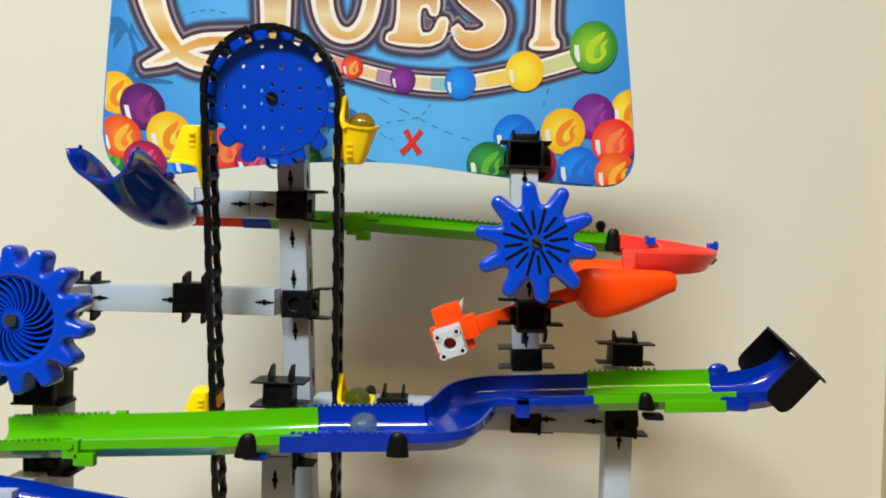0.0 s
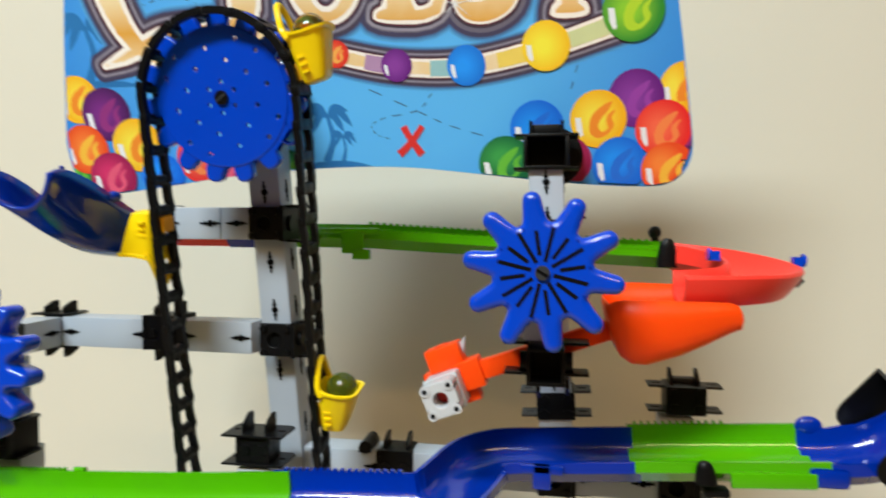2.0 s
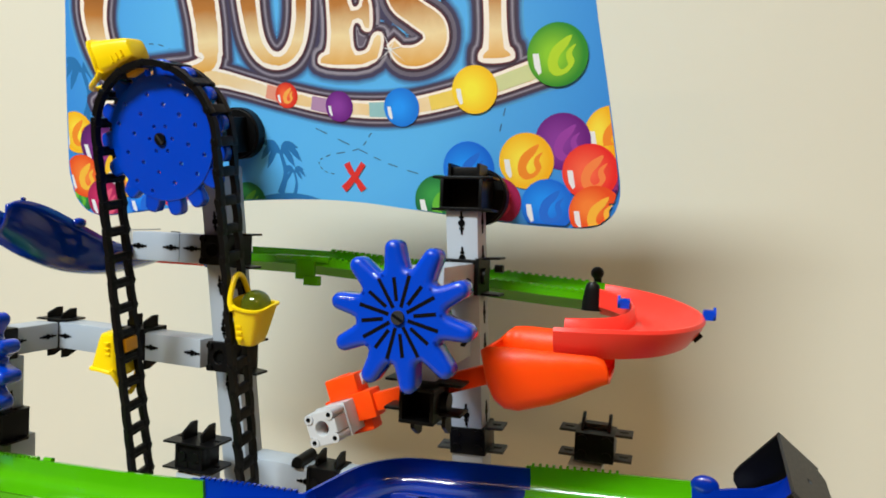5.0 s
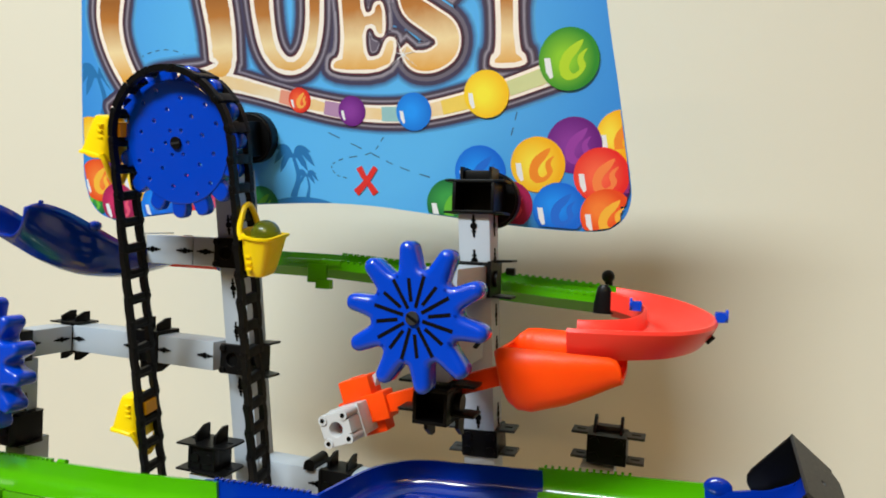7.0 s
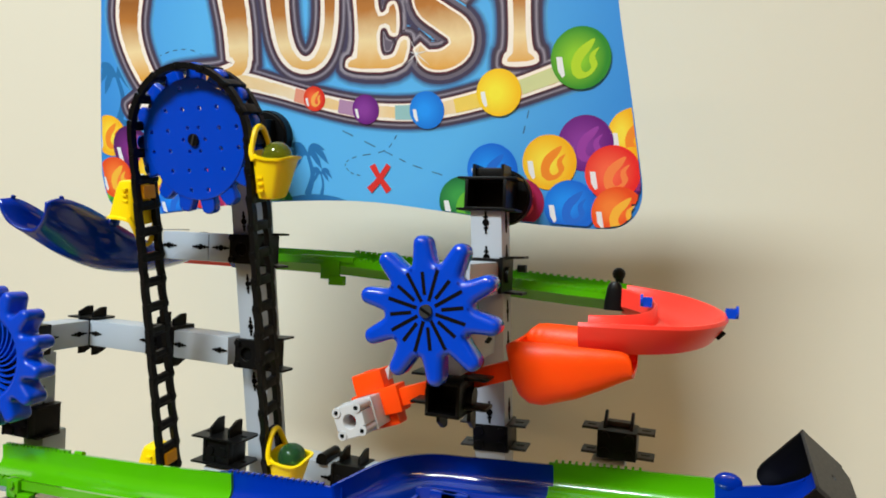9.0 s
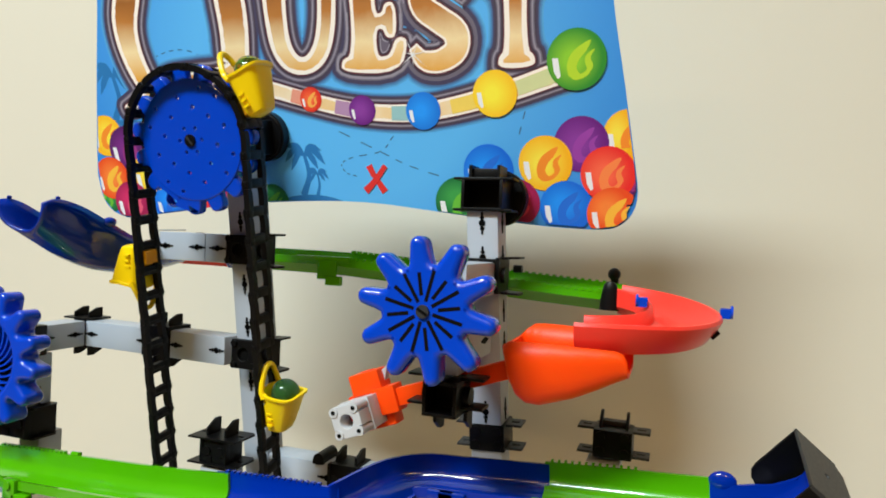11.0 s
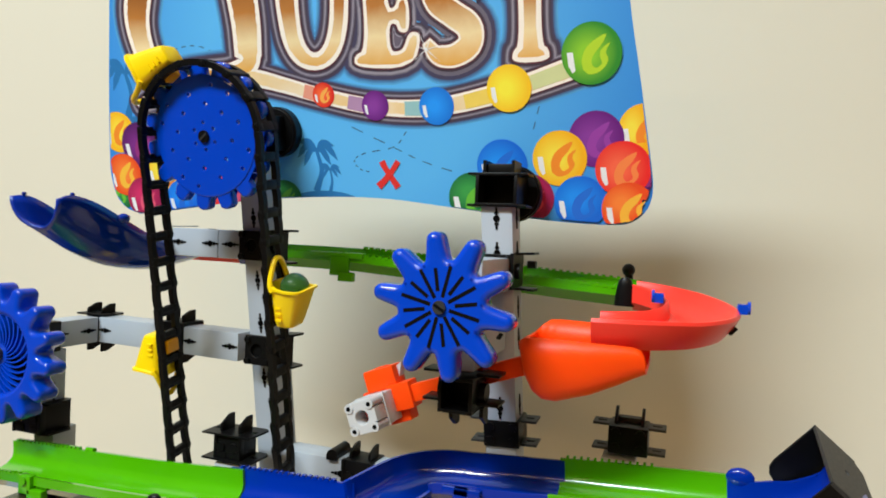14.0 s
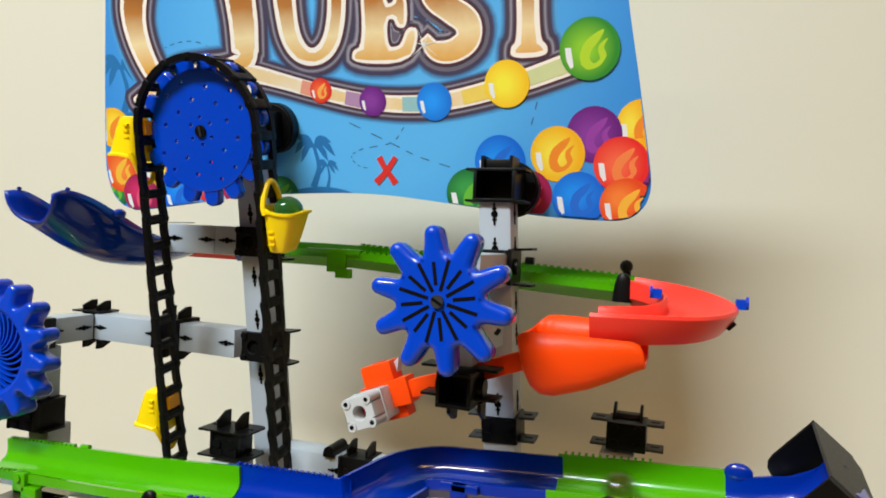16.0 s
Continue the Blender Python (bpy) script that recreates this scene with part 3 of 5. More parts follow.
# Short green section.
tk = track_thing("track_section", "short lime green plastic marble channel with a ribbed edge")
part("channel", trough([on_lower(x, 0.3995) + Vector((0, 0, 0.0006)) for x in np.linspace(0.0875, 0.1625, 6)], half=0.0145, back=0.0148), GREEN, tk)
rack(tk, GREEN, on_lower(0.0885, 0.4147) + Vector((0, 0, 0.0152)), on_lower(0.1290, 0.4147) + Vector((0, 0, 0.0152)), 13, (0.0012, 0.0018, 0.0016))
bm = box(bmesh.new(), 0.1240, 0.1560, 0.3812, 0.3834, 1.0170, 1.0232, 0.0004)
bmesh.ops.transform(bm, matrix=Matrix.Translation((0.127, 0, 1.024)) @ pose(0, 0, 0, 0, -3.0, 0) @ Matrix.Translation((-0.127, 0, -1.024)), verts=bm.verts)
part("lip", bm, GREEN, tk)
clip(0.1140, 0.3805, 1.0232, tk, -0.1, 0.55)
part("under_clip", box(bmesh.new(), 0.114, 0.124, 0.381, 0.389, 1.0125, 1.0155, 0.001), BLACK, tk)

# Blue up-curved end with its black stop.
tk = track_thing("curved_track_end", "blue plastic channel end curving upward with a black stop")
E1, E2 = Vector((0.663, 0.0, 0.748)), Vector((0.0, -0.965, -0.262))
E3 = E1.cross(E2).normalized()
pts = smooth_path([(0.1585, 0.3990, 1.0195), (0.172, 0.3985, 1.0205), (0.186, 0.3980, 1.0245), (0.1960, 0.3970, 1.0325), (0.2034, 0.3955, 1.0434)], 5)
ups = [Vector((0, 0, 1)).lerp(-E3, (i / (len(pts) - 1)) ** 1.3) for i in range(len(pts))]
part("channel", trough(pts, ups, half=0.0138, front=0.0090, backs=[float(np.interp(i / (len(pts) - 1), (0, 0.35, 0.65, 1), (0.0135, 0.0135, 0.0105, 0.0045))) for i in range(len(pts))]), BLUE_SHADED, tk)
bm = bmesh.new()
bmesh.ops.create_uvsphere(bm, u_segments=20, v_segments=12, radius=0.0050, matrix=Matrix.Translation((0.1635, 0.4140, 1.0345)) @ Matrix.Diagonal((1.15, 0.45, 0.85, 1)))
part("dome", bm, BLUE_SHADED, tk)
part("lug", box(bmesh.new(), 0.1535, 0.1680, 0.3815, 0.3840, 1.0190, 1.0265, 0.0018), BLUE_SHADED, tk)
stop = Matrix(((E1.x, E2.x, E3.x, 0.1903), (E1.y, E2.y, E3.y, 0.4130), (E1.z, E2.z, E3.z, 1.0614), (0, 0, 0, 1)))
rim = [(-0.0285, 0.0062), (-0.0275, 0.0030), (-0.0252, 0.0008), (-0.0220, 0), (0, 0), (0, 0.021), (-0.0225, 0.021), (-0.0255, 0.0200), (-0.0277, 0.0178), (-0.0285, 0.0150)]
for off, narrow in ((0.0, 1.0), (0.0395, 0.8)):
    me = flat_shape([[(u, v * narrow) for u, v in rim]], 0.0014, 0.0003)
    me.transform(stop @ Matrix.Translation((0, off, 0)))
    mesh_part("side_plate", me, BLACK, tk)
me = flat_shape([[(0, 0), (0.041, 0), (0.041, 0.019), (0.036, 0.024), (0.006, 0.024), (0, 0.019)], circle(0.020, 0.012, 0.0012, 10)], 0.0014, 0.0003)
me.transform(stop @ pose(0, 0, 0, 0, 0, 90))
mesh_part("end_plate", me, DARKGREY, tk)


# Upper run behind the posts.
def upper_floor(x):
    return float(np.interp(x, (-0.17, -0.055, 0.04, 0.108), (1.1112, 1.1108, 1.1056, 1.1012)))


tk = track_thing("track_section", "lime green straight channel behind the posts, ribbed on top")
part("channel", trough([(x, 0.4680, upper_floor(x)) for x in np.linspace(-0.112, 0.1145, 8)], half=0.0135, back=0.0115, front=0.0085), GREEN, tk)
for y, h in ((0.4542, 0.0085), (0.4818, 0.0115)):
    rack(tk, GREEN, (-0.055, y, upper_floor(-0.055) + h), (0.105, y, upper_floor(0.105) + h), 40, (0.0018, 0.0036, 0.0012))
part("lug", box(bmesh.new(), -0.061, -0.0485, 0.4505, 0.4530, 1.1062, 1.1175, 0.0006), GREEN, tk)
part("lug", box(bmesh.new(), -0.0545, -0.0450, 0.4490, 0.4535, 1.1030, 1.1085, 0.0006), GREEN, tk)
part("lip", box(bmesh.new(), -0.075, -0.040, 0.4514, 0.4530, 1.1165, 1.1200, 0.0004), GREEN, tk)
clip(0.1092, 0.4510, 1.1085, tk, 0.0, 0.86, 1.15)
bm = bmesh.new()
bmesh.ops.create_uvsphere(bm, u_segments=16, v_segments=10, radius=0.0036, matrix=Matrix.Translation((0.1078, 0.4850, 1.1178)))
part("edge_clip", bm, BLACK, tk)
part("edge_clip", rod(bmesh.new(), (0.1085, 0.4850, 1.1085), (0.1080, 0.4850, 1.1170), 0.0022, 12), BLACK, tk)
part("edge_clip", rod(bmesh.new(), (0.0585, 0.4515, 1.1190), (0.0630, 0.4515, 1.1190), 0.0021, 14), BLACK, tk)

tk = track_thing("track_section", "short red channel with a dark blue joint")
part("channel", trough([(x, 0.4680, upper_floor(x)) for x in (-0.172, -0.15, -0.129)], half=0.0135, back=0.0100, front=0.0080), RED, tk)
part("joint", trough([(x, 0.4680, upper_floor(x) - 0.0006) for x in (-0.130, -0.1115)], half=0.0140, back=0.0085, front=0.0060), BLUE_SHADED, tk)

# Blue catching chute at the head of the run.
tk = track_thing("catching_chute", "blue curved plastic chute, darkened for shade, catching marbles from the buckets")
lefts = smooth_path([(-0.1738, 0.3352, 1.1429), (-0.1695, 0.3420, 1.1435), (-0.1668, 0.3540, 1.1375), (-0.1665, 0.3720, 1.1265), (-0.1690, 0.3950, 1.1190), (-0.1690, 0.4200, 1.1175), (-0.1685, 0.4450, 1.1215), (-0.1640, 0.4680, 1.1250)], 4)
mids = smooth_path([(-0.1600, 0.3415, 1.1285), (-0.1590, 0.3500, 1.1225), (-0.1580, 0.3620, 1.1155), (-0.1565, 0.3800, 1.1090), (-0.1555, 0.4020, 1.1065), (-0.1560, 0.4200, 1.1075), (-0.1570, 0.4380, 1.1100), (-0.1575, 0.4520, 1.1130)], 4)
rights = smooth_path([(-0.1428, 0.3360, 1.1420), (-0.1440, 0.3450, 1.1445), (-0.1438, 0.3590, 1.1415), (-0.1425, 0.3735, 1.1350), (-0.1415, 0.3920, 1.1265), (-0.1430, 0.4080, 1.1225), (-0.1465, 0.4230, 1.1215), (-0.1510, 0.4350, 1.1225)], 4)
rings = []
for a, f, b in zip(lefts, mids, rights):
    ring = []
    for k in range(-7, 8):
        th = abs(k) / 7 * math.pi / 2
        w = (a if k < 0 else b) - f
        ring.append((f.x + w.x * math.sin(th), f.y + w.y * math.sin(th), f.z + w.z * (1 - math.cos(th))))
    rings.append(ring)
part("channel", sweep(bmesh.new(), rings, closed=False), BLUE_SHADED, tk, solid=0.0015)
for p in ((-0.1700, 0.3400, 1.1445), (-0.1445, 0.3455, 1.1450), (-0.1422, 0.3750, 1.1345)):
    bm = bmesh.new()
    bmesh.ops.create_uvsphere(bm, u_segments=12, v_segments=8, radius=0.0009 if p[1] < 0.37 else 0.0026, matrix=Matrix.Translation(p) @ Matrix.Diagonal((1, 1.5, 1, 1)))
    part("stud", bm, BLUE_SHADED, tk)
bm = rod(bmesh.new(), (-0.143, 0.4430, 1.1275), (-0.138, 0.4430, 1.1275), 0.0032, 14)
part("edge_clip", bm, BLACK, tk)

# Lower blue track under the long green one.
tk = track_thing("track_section", "blue plastic channel passing under the green one")
part("channel", trough(lerp_path((-0.300, 0.342, 0.9760), (-0.120, 0.352, 0.9480), 6), half=0.014, back=0.012, front=0.012), BLUE_SHADED, tk)
part("hanger", box(bmesh.new(), -0.2280, -0.2110, 0.3555, 0.3862, 0.962, 0.9700, 0.001), GREY, tk)

# ---- red turning dish ----
dish = thing("turning_dish", "red plastic dish turning marbles back towards the scoop", "track")
CX, CY, RO, RI = 0.1055, 0.4240, 0.0545, 0.0245


def dish_floor(a):
    return float(np.interp(a / math.pi, (0, 0.25, 0.5, 0.75, 1.0), (1.1014, 1.0985, 1.0948, 1.0918, 1.0908)))


def rim_rise(a):
    """How far the outer wall's rim falls short between its two ends."""
    return -0.0022 * math.sin(a) ** 2


def dish_line(r, dz, lead_back=0.0075, lead_front=0.002, n=28):
    low = dz > 0.009 and r > RI + 0.01
    out = []
    first = math.asin(lead_back / r)
    for i in range(n + 1):
        a = first + (math.pi - first) * i / n
        out.append((CX + r * math.sin(a), CY + r * math.cos(a), dish_floor(a) + dz + (rim_rise(a) if low else 0)))
    out.append((CX - lead_front, CY - r, dish_floor(math.pi) + dz))
    return out


lines = [dish_line(r, dz) for r, dz in ((RO + 0.0011, 0.0104), (RO + 0.0004, 0.0118), (RO - 0.0008, 0.0118), (RO - 0.0016, 0.0105), (RO - 0.0034, 0.0055), (RO - 0.0090, 0.0012), ((RO + RI) / 2, 0.0), (RI + 0.0080, 0.0010), (RI + 0.0020, 0.0050), (RI + 0.0012, 0.0112), (RI + 0.0004, 0.0120), (RI - 0.0006, 0.0114), (RI - 0.0004, 0.0030), (RI + 0.0070, -0.0015), (RO - 0.0140, -0.0022), (RO - 0.0050, -0.0008), (RO - 0.0006, 0.0048))]
part("bowl", sweep(bmesh.new(), [list(r) for r in zip(*lines)]), RED, dish)


def flare_pin(x, y, z, dx):
    bm = rod(bmesh.new(), (x, y, z), (x + 0.0040 * dx, y, z + 0.001), 0.0018, 12)
    rod(bm, (x + 0.0040 * dx, y, z + 0.001), (x + 0.0052 * dx, y, z + 0.001), 0.0030, 14)
    for s in (-1, 1):
        box(bm, x, x + 0.004 * dx, y + s * 0.0018 - 0.0005, y + s * 0.0018 + 0.0005, z - 0.0018, z + 0.0026)
    return part("pin", bm, BLUE, dish, "small blue plastic pin")


flare_pin(0.1600, 0.4275, 1.1050, 1)
flare_pin(0.1285, 0.4275, 1.1075, -1)
part("hook", box(bmesh.new(), -0.0026, 0.0016, -0.0010, 0.0010, -0.0008, 0.0008, 0.0003, pose(0.1578, 0.4110, 1.0975, 0, -45, 10)), BLACK, dish)

# ---- tipping scoop ----
PIVOT = Vector((0.0510, 0.3845, 1.0700))
scoop = thing("tipping_scoop", "orange plastic tipping scoop on an arm with a pale grey counterweight", "scoop", at=Matrix.Translation(PIVOT))
secs = []
for x, top, bot, hw in ((0.0238, 0.0205, 0.0175, 0.0112), (0.0262, 0.0222, 0.0050, 0.0135), (0.0295, 0.0228, -0.0018, 0.0148), (0.0335, 0.0230, -0.0046, 0.0152), (0.0390, 0.0230, -0.0048, 0.0152), (0.0520, 0.0228, -0.0006, 0.0146), (0.0620, 0.0226, 0.0042, 0.0138), (0.0690, 0.0224, 0.0080, 0.0132), (0.0718, 0.0215, 0.0094, 0.0129), (0.0732, 0.0190, 0.0101, 0.0126), (0.0738, 0.0160, 0.0106, 0.0122)):
    ring = []
    for k in range(13):
        a = math.pi * k / 12
        s = math.sin(a) ** 0.80
        c = math.cos(a)
        y = 0.0035 - (hw + 0.0045) * math.copysign(abs(c) ** 0.30, c)
        ring.append((x, y, top + 0.0035 * (k / 12) * min(1, (x - 0.0238) / 0.006) - (top - bot) * s))
    secs.append(ring)
bm = sweep(bmesh.new(), secs, closed=False)
bm.faces.new([v for v in list(bm.verts)[:13]])
part("bowl", bm, ORANGE, scoop, solid=0.0014)
ang = -19.5
bm = box(bmesh.new(), -0.036, 0.0285, -0.0030, 0.0030, -0.0040, 0.0040, 0.0006, pose(0, 0, 0, 0, ang, 0))
part("arm", bm, ORANGE, scoop)
bm = box(bmesh.new(), -0.040, -0.0285, -0.0052, 0.0052, -0.0062, 0.0062, 0.0008, pose(0, 0, 0, 0, ang, 0))
cube_m = Matrix.Translation((-0.0410, -0.0165, -0.0172)) @ pose(0, 0, 0, 0, ang - 1, 0)
box(bm, -0.0100, 0.0112, 0.0150, 0.0240, -0.0095, 0.0078, 0.0010, cube_m)
box(bm, -0.0058, 0.0098, 0.0128, 0.0240, 0.0070, 0.0172, 0.0010, cube_m)
rod(bm, cube_m @ Vector((0.0020, 0.0185, 0.0165)), cube_m @ Vector((0.0020, 0.0185, 0.0176)), 0.0032, 16)
part("holder", bm, ORANGE, scoop)
bm = sweep(bmesh.new(), [[tuple(cube_m @ Vector((x, y, z))) for x, z in ((0.0098, 0.0110), (0.0128, 0.0175), (0.0088, 0.0155))] for y in (0.0180, 0.0230)])
part("clip", bm, WHITE, scoop, "pale grey plastic clip")
me = flat_shape([[(-0.0070, -0.0030), (-0.0056, -0.0030), (-0.0056, -0.0070), (0.0056, -0.0070), (0.0056, -0.0030), (0.0070, -0.0030), (0.0070, 0.0030), (0.0056, 0.0030), (0.0056, 0.0070), (-0.0056, 0.0070), (-0.0056, 0.0030), (-0.0070, 0.0030)], circle(0, 0, 0.0031, 20)], 0.0100, 0.0004)
me.transform(cube_m @ Matrix.Translation((0, -0.0085, 0)))
weight = mesh_part("counterweight", me, WHITE, scoop, "pale grey plastic block with a round hole")
part("block", box(bmesh.new(), -0.0070, 0.0070, 0.0014, 0.0155, -0.0070, 0.0070, 0.0006, cube_m), WHITE, weight)
part("band", box(bmesh.new(), -0.0074, 0.0074, 0.0016, 0.0032, -0.0074, 0.0074, 0.0005, cube_m), WHITE, weight)
for sx in (-1, 1):
    for sz in (-1, 1):
        bm = rod(bmesh.new(), cube_m @ Vector((sx * 0.0050, -0.0090, sz * 0.0050)), cube_m @ Vector((sx * 0.0050, 0.0015, sz * 0.0050)), 0.0021, 14)
        post = part("corner_post", bm, WHITE, weight)
        # hole's shade as a dark cap on the post
        bm = rod(bmesh.new(), cube_m @ Vector((sx * 0.0050, -0.0092, sz * 0.0050)), cube_m @ Vector((sx * 0.0050, -0.0086, sz * 0.0050)), 0.0010, 10)
        part("corner_hole_inlay", bm, HOLE_BLACK, weight)
bm = rod(bmesh.new(), cube_m @ Vector((0, 0.0006, 0)), cube_m @ Vector((0, 0.0013, 0)), 0.0030, 16)
part("hole_back", bm, RED, weight)


# ---- wheels ----
def lobed(n, r_body, r_tip, half_w, a0, steps=8):
    """The outline of a wheel with n rounded lobes."""
    out = []
    w0 = half_w * 1.2
    beta = math.asin(w0 / r_body)
    for i in range(n):
        a = a0 + 6.28319 * i / n
        c, s = math.cos(a), math.sin(a)
        rc = r_tip - half_w
        out.append((r_body * math.cos(a - beta * 1.12), r_body * math.sin(a - beta * 1.12)))
        out.append(((r_body + 0.0016) * math.cos(a - beta * 0.93), (r_body + 0.0016) * math.sin(a - beta * 0.93)))
        for k in range(steps + 1):
            b = -math.pi / 2 + math.pi * k / steps
            u, v = rc + half_w * math.cos(b), half_w * math.sin(b)
            out.append((c * u - s * v, s * u + c * v))
        out.append(((r_body + 0.0016) * math.cos(a + beta * 0.93), (r_body + 0.0016) * math.sin(a + beta * 0.93)))
        out.append((r_body * math.cos(a + beta * 1.12), r_body * math.sin(a + beta * 1.12)))
        h = a + math.pi / n
        out.append((r_body * 0.985 * math.cos(h), r_body * 0.985 * math.sin(h)))
    return out


def slot(r0, r1, w, a):
    return moved([(r0, -w), (r1, -w), (r1, w), (r0, w)], turn=a)


wheel = thing("finned_wheel", "glossy blue ten-lobed plastic wheel with radial slots", "wheel", at=pose(0.0497, 0.3425, 1.1050))
holes = [slot(0.0040 if i % 2 else 0.0062, 0.0165 if i % 2 else 0.0152, 0.00075, radians(8.8 + 22.5 * i)) for i in range(16)]
holes += [circle(0.0168 * math.cos(radians(98.8 + 36 * i + 16)), 0.0168 * math.sin(radians(98.8 + 36 * i + 16)), 0.0006, 10) for i in range(10) if i not in (2, 5)]
mesh_part("disc", flat_shape([lobed(10, 0.0188, 0.0294, 0.0035, radians(98.8))], 0.0105, 0.0026, res=3), BLUE, wheel)
# the disc is solid: dark inlays paint the shade of slots and holes
for h in holes:
    me = flat_shape([h], 0.0005)
    me.transform(Matrix.Translation((0, -0.0001, 0)))
    mesh_part("slot" if len(h) == 4 else "small_hole_inlay", me, HOLE_BLACK if len(h) == 4 else BLUE_SHADED, wheel)
bm = rod(bmesh.new(), (0, -0.0012, 0), (0, 0.004, 0), 0.0026, 24)
hub = part("hub", bm, DARKGREY, wheel)
part("screw_slot", box(bmesh.new(), -0.0023, 0.0023, -0.0016, -0.0010, -0.0005, 0.0005, 0, pose(0, 0, 0, 0, 30, 0)), HOLE_BLACK, hub)

spiral = thing("spiral_wheel", "glossy blue fourteen-lobed plastic wheel with spiral slots", "wheel", at=pose(-0.2195, 0.3640, 1.0562))
holes = []
for i in range(26):
    a = 6.28319 * i / 26
    left, right = [], []
    for k in range(7):
        f = k / 6
        r = 0.0060 + 0.0160 * f
        aa = a + 0.75 * f
        w = (0.00040 + 0.0015 * f) / r
        left.append((r * math.cos(aa - w), r * math.sin(aa - w)))
        right.append((r * math.cos(aa + w), r * math.sin(aa + w)))
    holes.append(left + right[::-1])
mesh_part("lobed_rim", flat_shape([lobed(14, 0.0298, 0.0395, 0.0040, radians(17.7)), circle(0, 0, 0.0225, 60)], 0.0130, 0.0024, res=3), BLUE, spiral)
me = flat_shape([circle(0, 0, 0.0240, 60), *holes], 0.0020)
me.transform(Matrix.Translation((0, 0.0016, 0)))
bm = bmesh.new()
bm.from_mesh(me)
seen = set()
for start in list(bm.verts):
    if start in seen:
        continue
    island, todo = {start}, [start]
    while todo:
        for e in todo.pop().link_edges:
            for v in e.verts:
                if v not in island:
                    island.add(v)
                    todo.append(v)
    seen |= island
    order = {v: i for i, v in enumerate(island)}
    vane = bpy.data.meshes.new("vane")
    vane.from_pydata([tuple(v.co) for v in order], [], [[order[v] for v in f.verts] for f in bm.faces if f.verts[0] in island])
    mesh_part("vane", vane, BLUE, spiral)
bm.free()
# black disc added behind the vanes to shade the gaps
part("gap_shade", rod(bmesh.new(), (0, 0.0060, 0), (0, 0.0070, 0), 0.0238, 40), HOLE_BLACK, spiral)
part("hub", rod(bmesh.new(), (0, -0.0006, 0), (0, 0.005, 0), 0.0034, 20), DARKGREY, spiral)

# chain wheel, 15 teeth
WX, WZ, R, TEETH = -0.0865, 1.1760, 0.0321, 15
PITCH = 2 * math.pi * R / TEETH
sprocket = thing("sprocket", "blue plastic sprocket dotted with small holes", "sprocket", at=pose(WX, 0.3690, WZ))
holes = []
for u in (-2.5, -1.5, -0.5, 0.5, 1.5, 2.5):
    for v in (-2.5, -1.5, -0.5, 0.5, 1.5, 2.5):
        p = moved([(u * 0.0099, v * 0.0103)], turn=-0.10)[0]
        if math.hypot(*p) < 0.0272:
            holes.append(circle(p[0], p[1], 0.0010, 12))
holes = [h for h in holes if math.hypot(h[0][0] - 0.001, h[0][1]) > 0.009] + [circle(0.0066 * math.cos(k * 1.0472 + 0.4), 0.0066 * math.sin(k * 1.0472 + 0.4), 0.0009, 12) for k in range(6)]
mesh_part("face", flat_shape([circle(0, 0, 0.0297, 72), *holes], 0.0024, 0.0004), BLUE, sprocket)
tooth = []
for i in range(TEETH):
    for da, r in ((-0.16, 0.0285), (-0.135, 0.0325), (-0.105, 0.0356), (-0.055, 0.0367), (0.0, 0.0370), (0.055, 0.0367), (0.105, 0.0356), (0.135, 0.0325), (0.16, 0.0285)):
        a = 6.28319 * i / TEETH + da
        tooth.append((r * math.cos(a), r * math.sin(a)))
me = flat_shape([tooth, circle(0, 0, 0.0270, 48)], 0.0050, 0.0010, res=2)
me.transform(Matrix.Translation((0, 0.0004, 0)))
mesh_part("tooth_ring", me, BLUE, sprocket)
me = flat_shape([circle(0, 0, 0.0284, 60), circle(0, 0, 0.0274, 60)], 0.0072, 0.0)
me.transform(Matrix.Translation((0, 0.0018, 0)))
mesh_part("rim", me, BLUE, sprocket)
hub = part("hub", rod(bmesh.new(), (0, -0.0010, 0), (0, 0.003, 0), 0.0030, 24), BLACK, sprocket)
part("screw_slot", box(bmesh.new(), -0.0026, 0.0026, -0.0013, -0.0008, -0.0005, 0.0005, 0, pose(0, 0, 0, 0, 30, 0)), DARKGREY, hub)

# ---- chain, buckets and marbles: the loop they run on ----
LINKS, SPEED, CHAIN_Y = 66, 0.0170, AXIS[1]
R2, X2, LOOP_X = 0.0321, -0.0913, WX + 0.0010


def loop_length(z2):
    d = math.hypot(X2 - LOOP_X, WZ - z2)
    a = math.asin((R - R2) / d)
    return 2 * math.sqrt(d * d - (R - R2) ** 2) + R * (math.pi + 2 * a) + R2 * (math.pi - 2 * a)


lo, hi = 0.6, 1.1
for _ in range(50):
    mid = (lo + hi) / 2
    lo, hi = (mid, hi) if loop_length(mid) > LINKS * PITCH else (lo, mid)
Z2 = lo
LEAN_X = math.atan2(X2 - LOOP_X, WZ - Z2)
DIST = math.hypot(X2 - LOOP_X, WZ - Z2)
ALPHA = math.asin((R - R2) / DIST)
RUN = math.sqrt(DIST ** 2 - (R - R2) ** 2)
ARC = R * (math.pi + 2 * ALPHA)


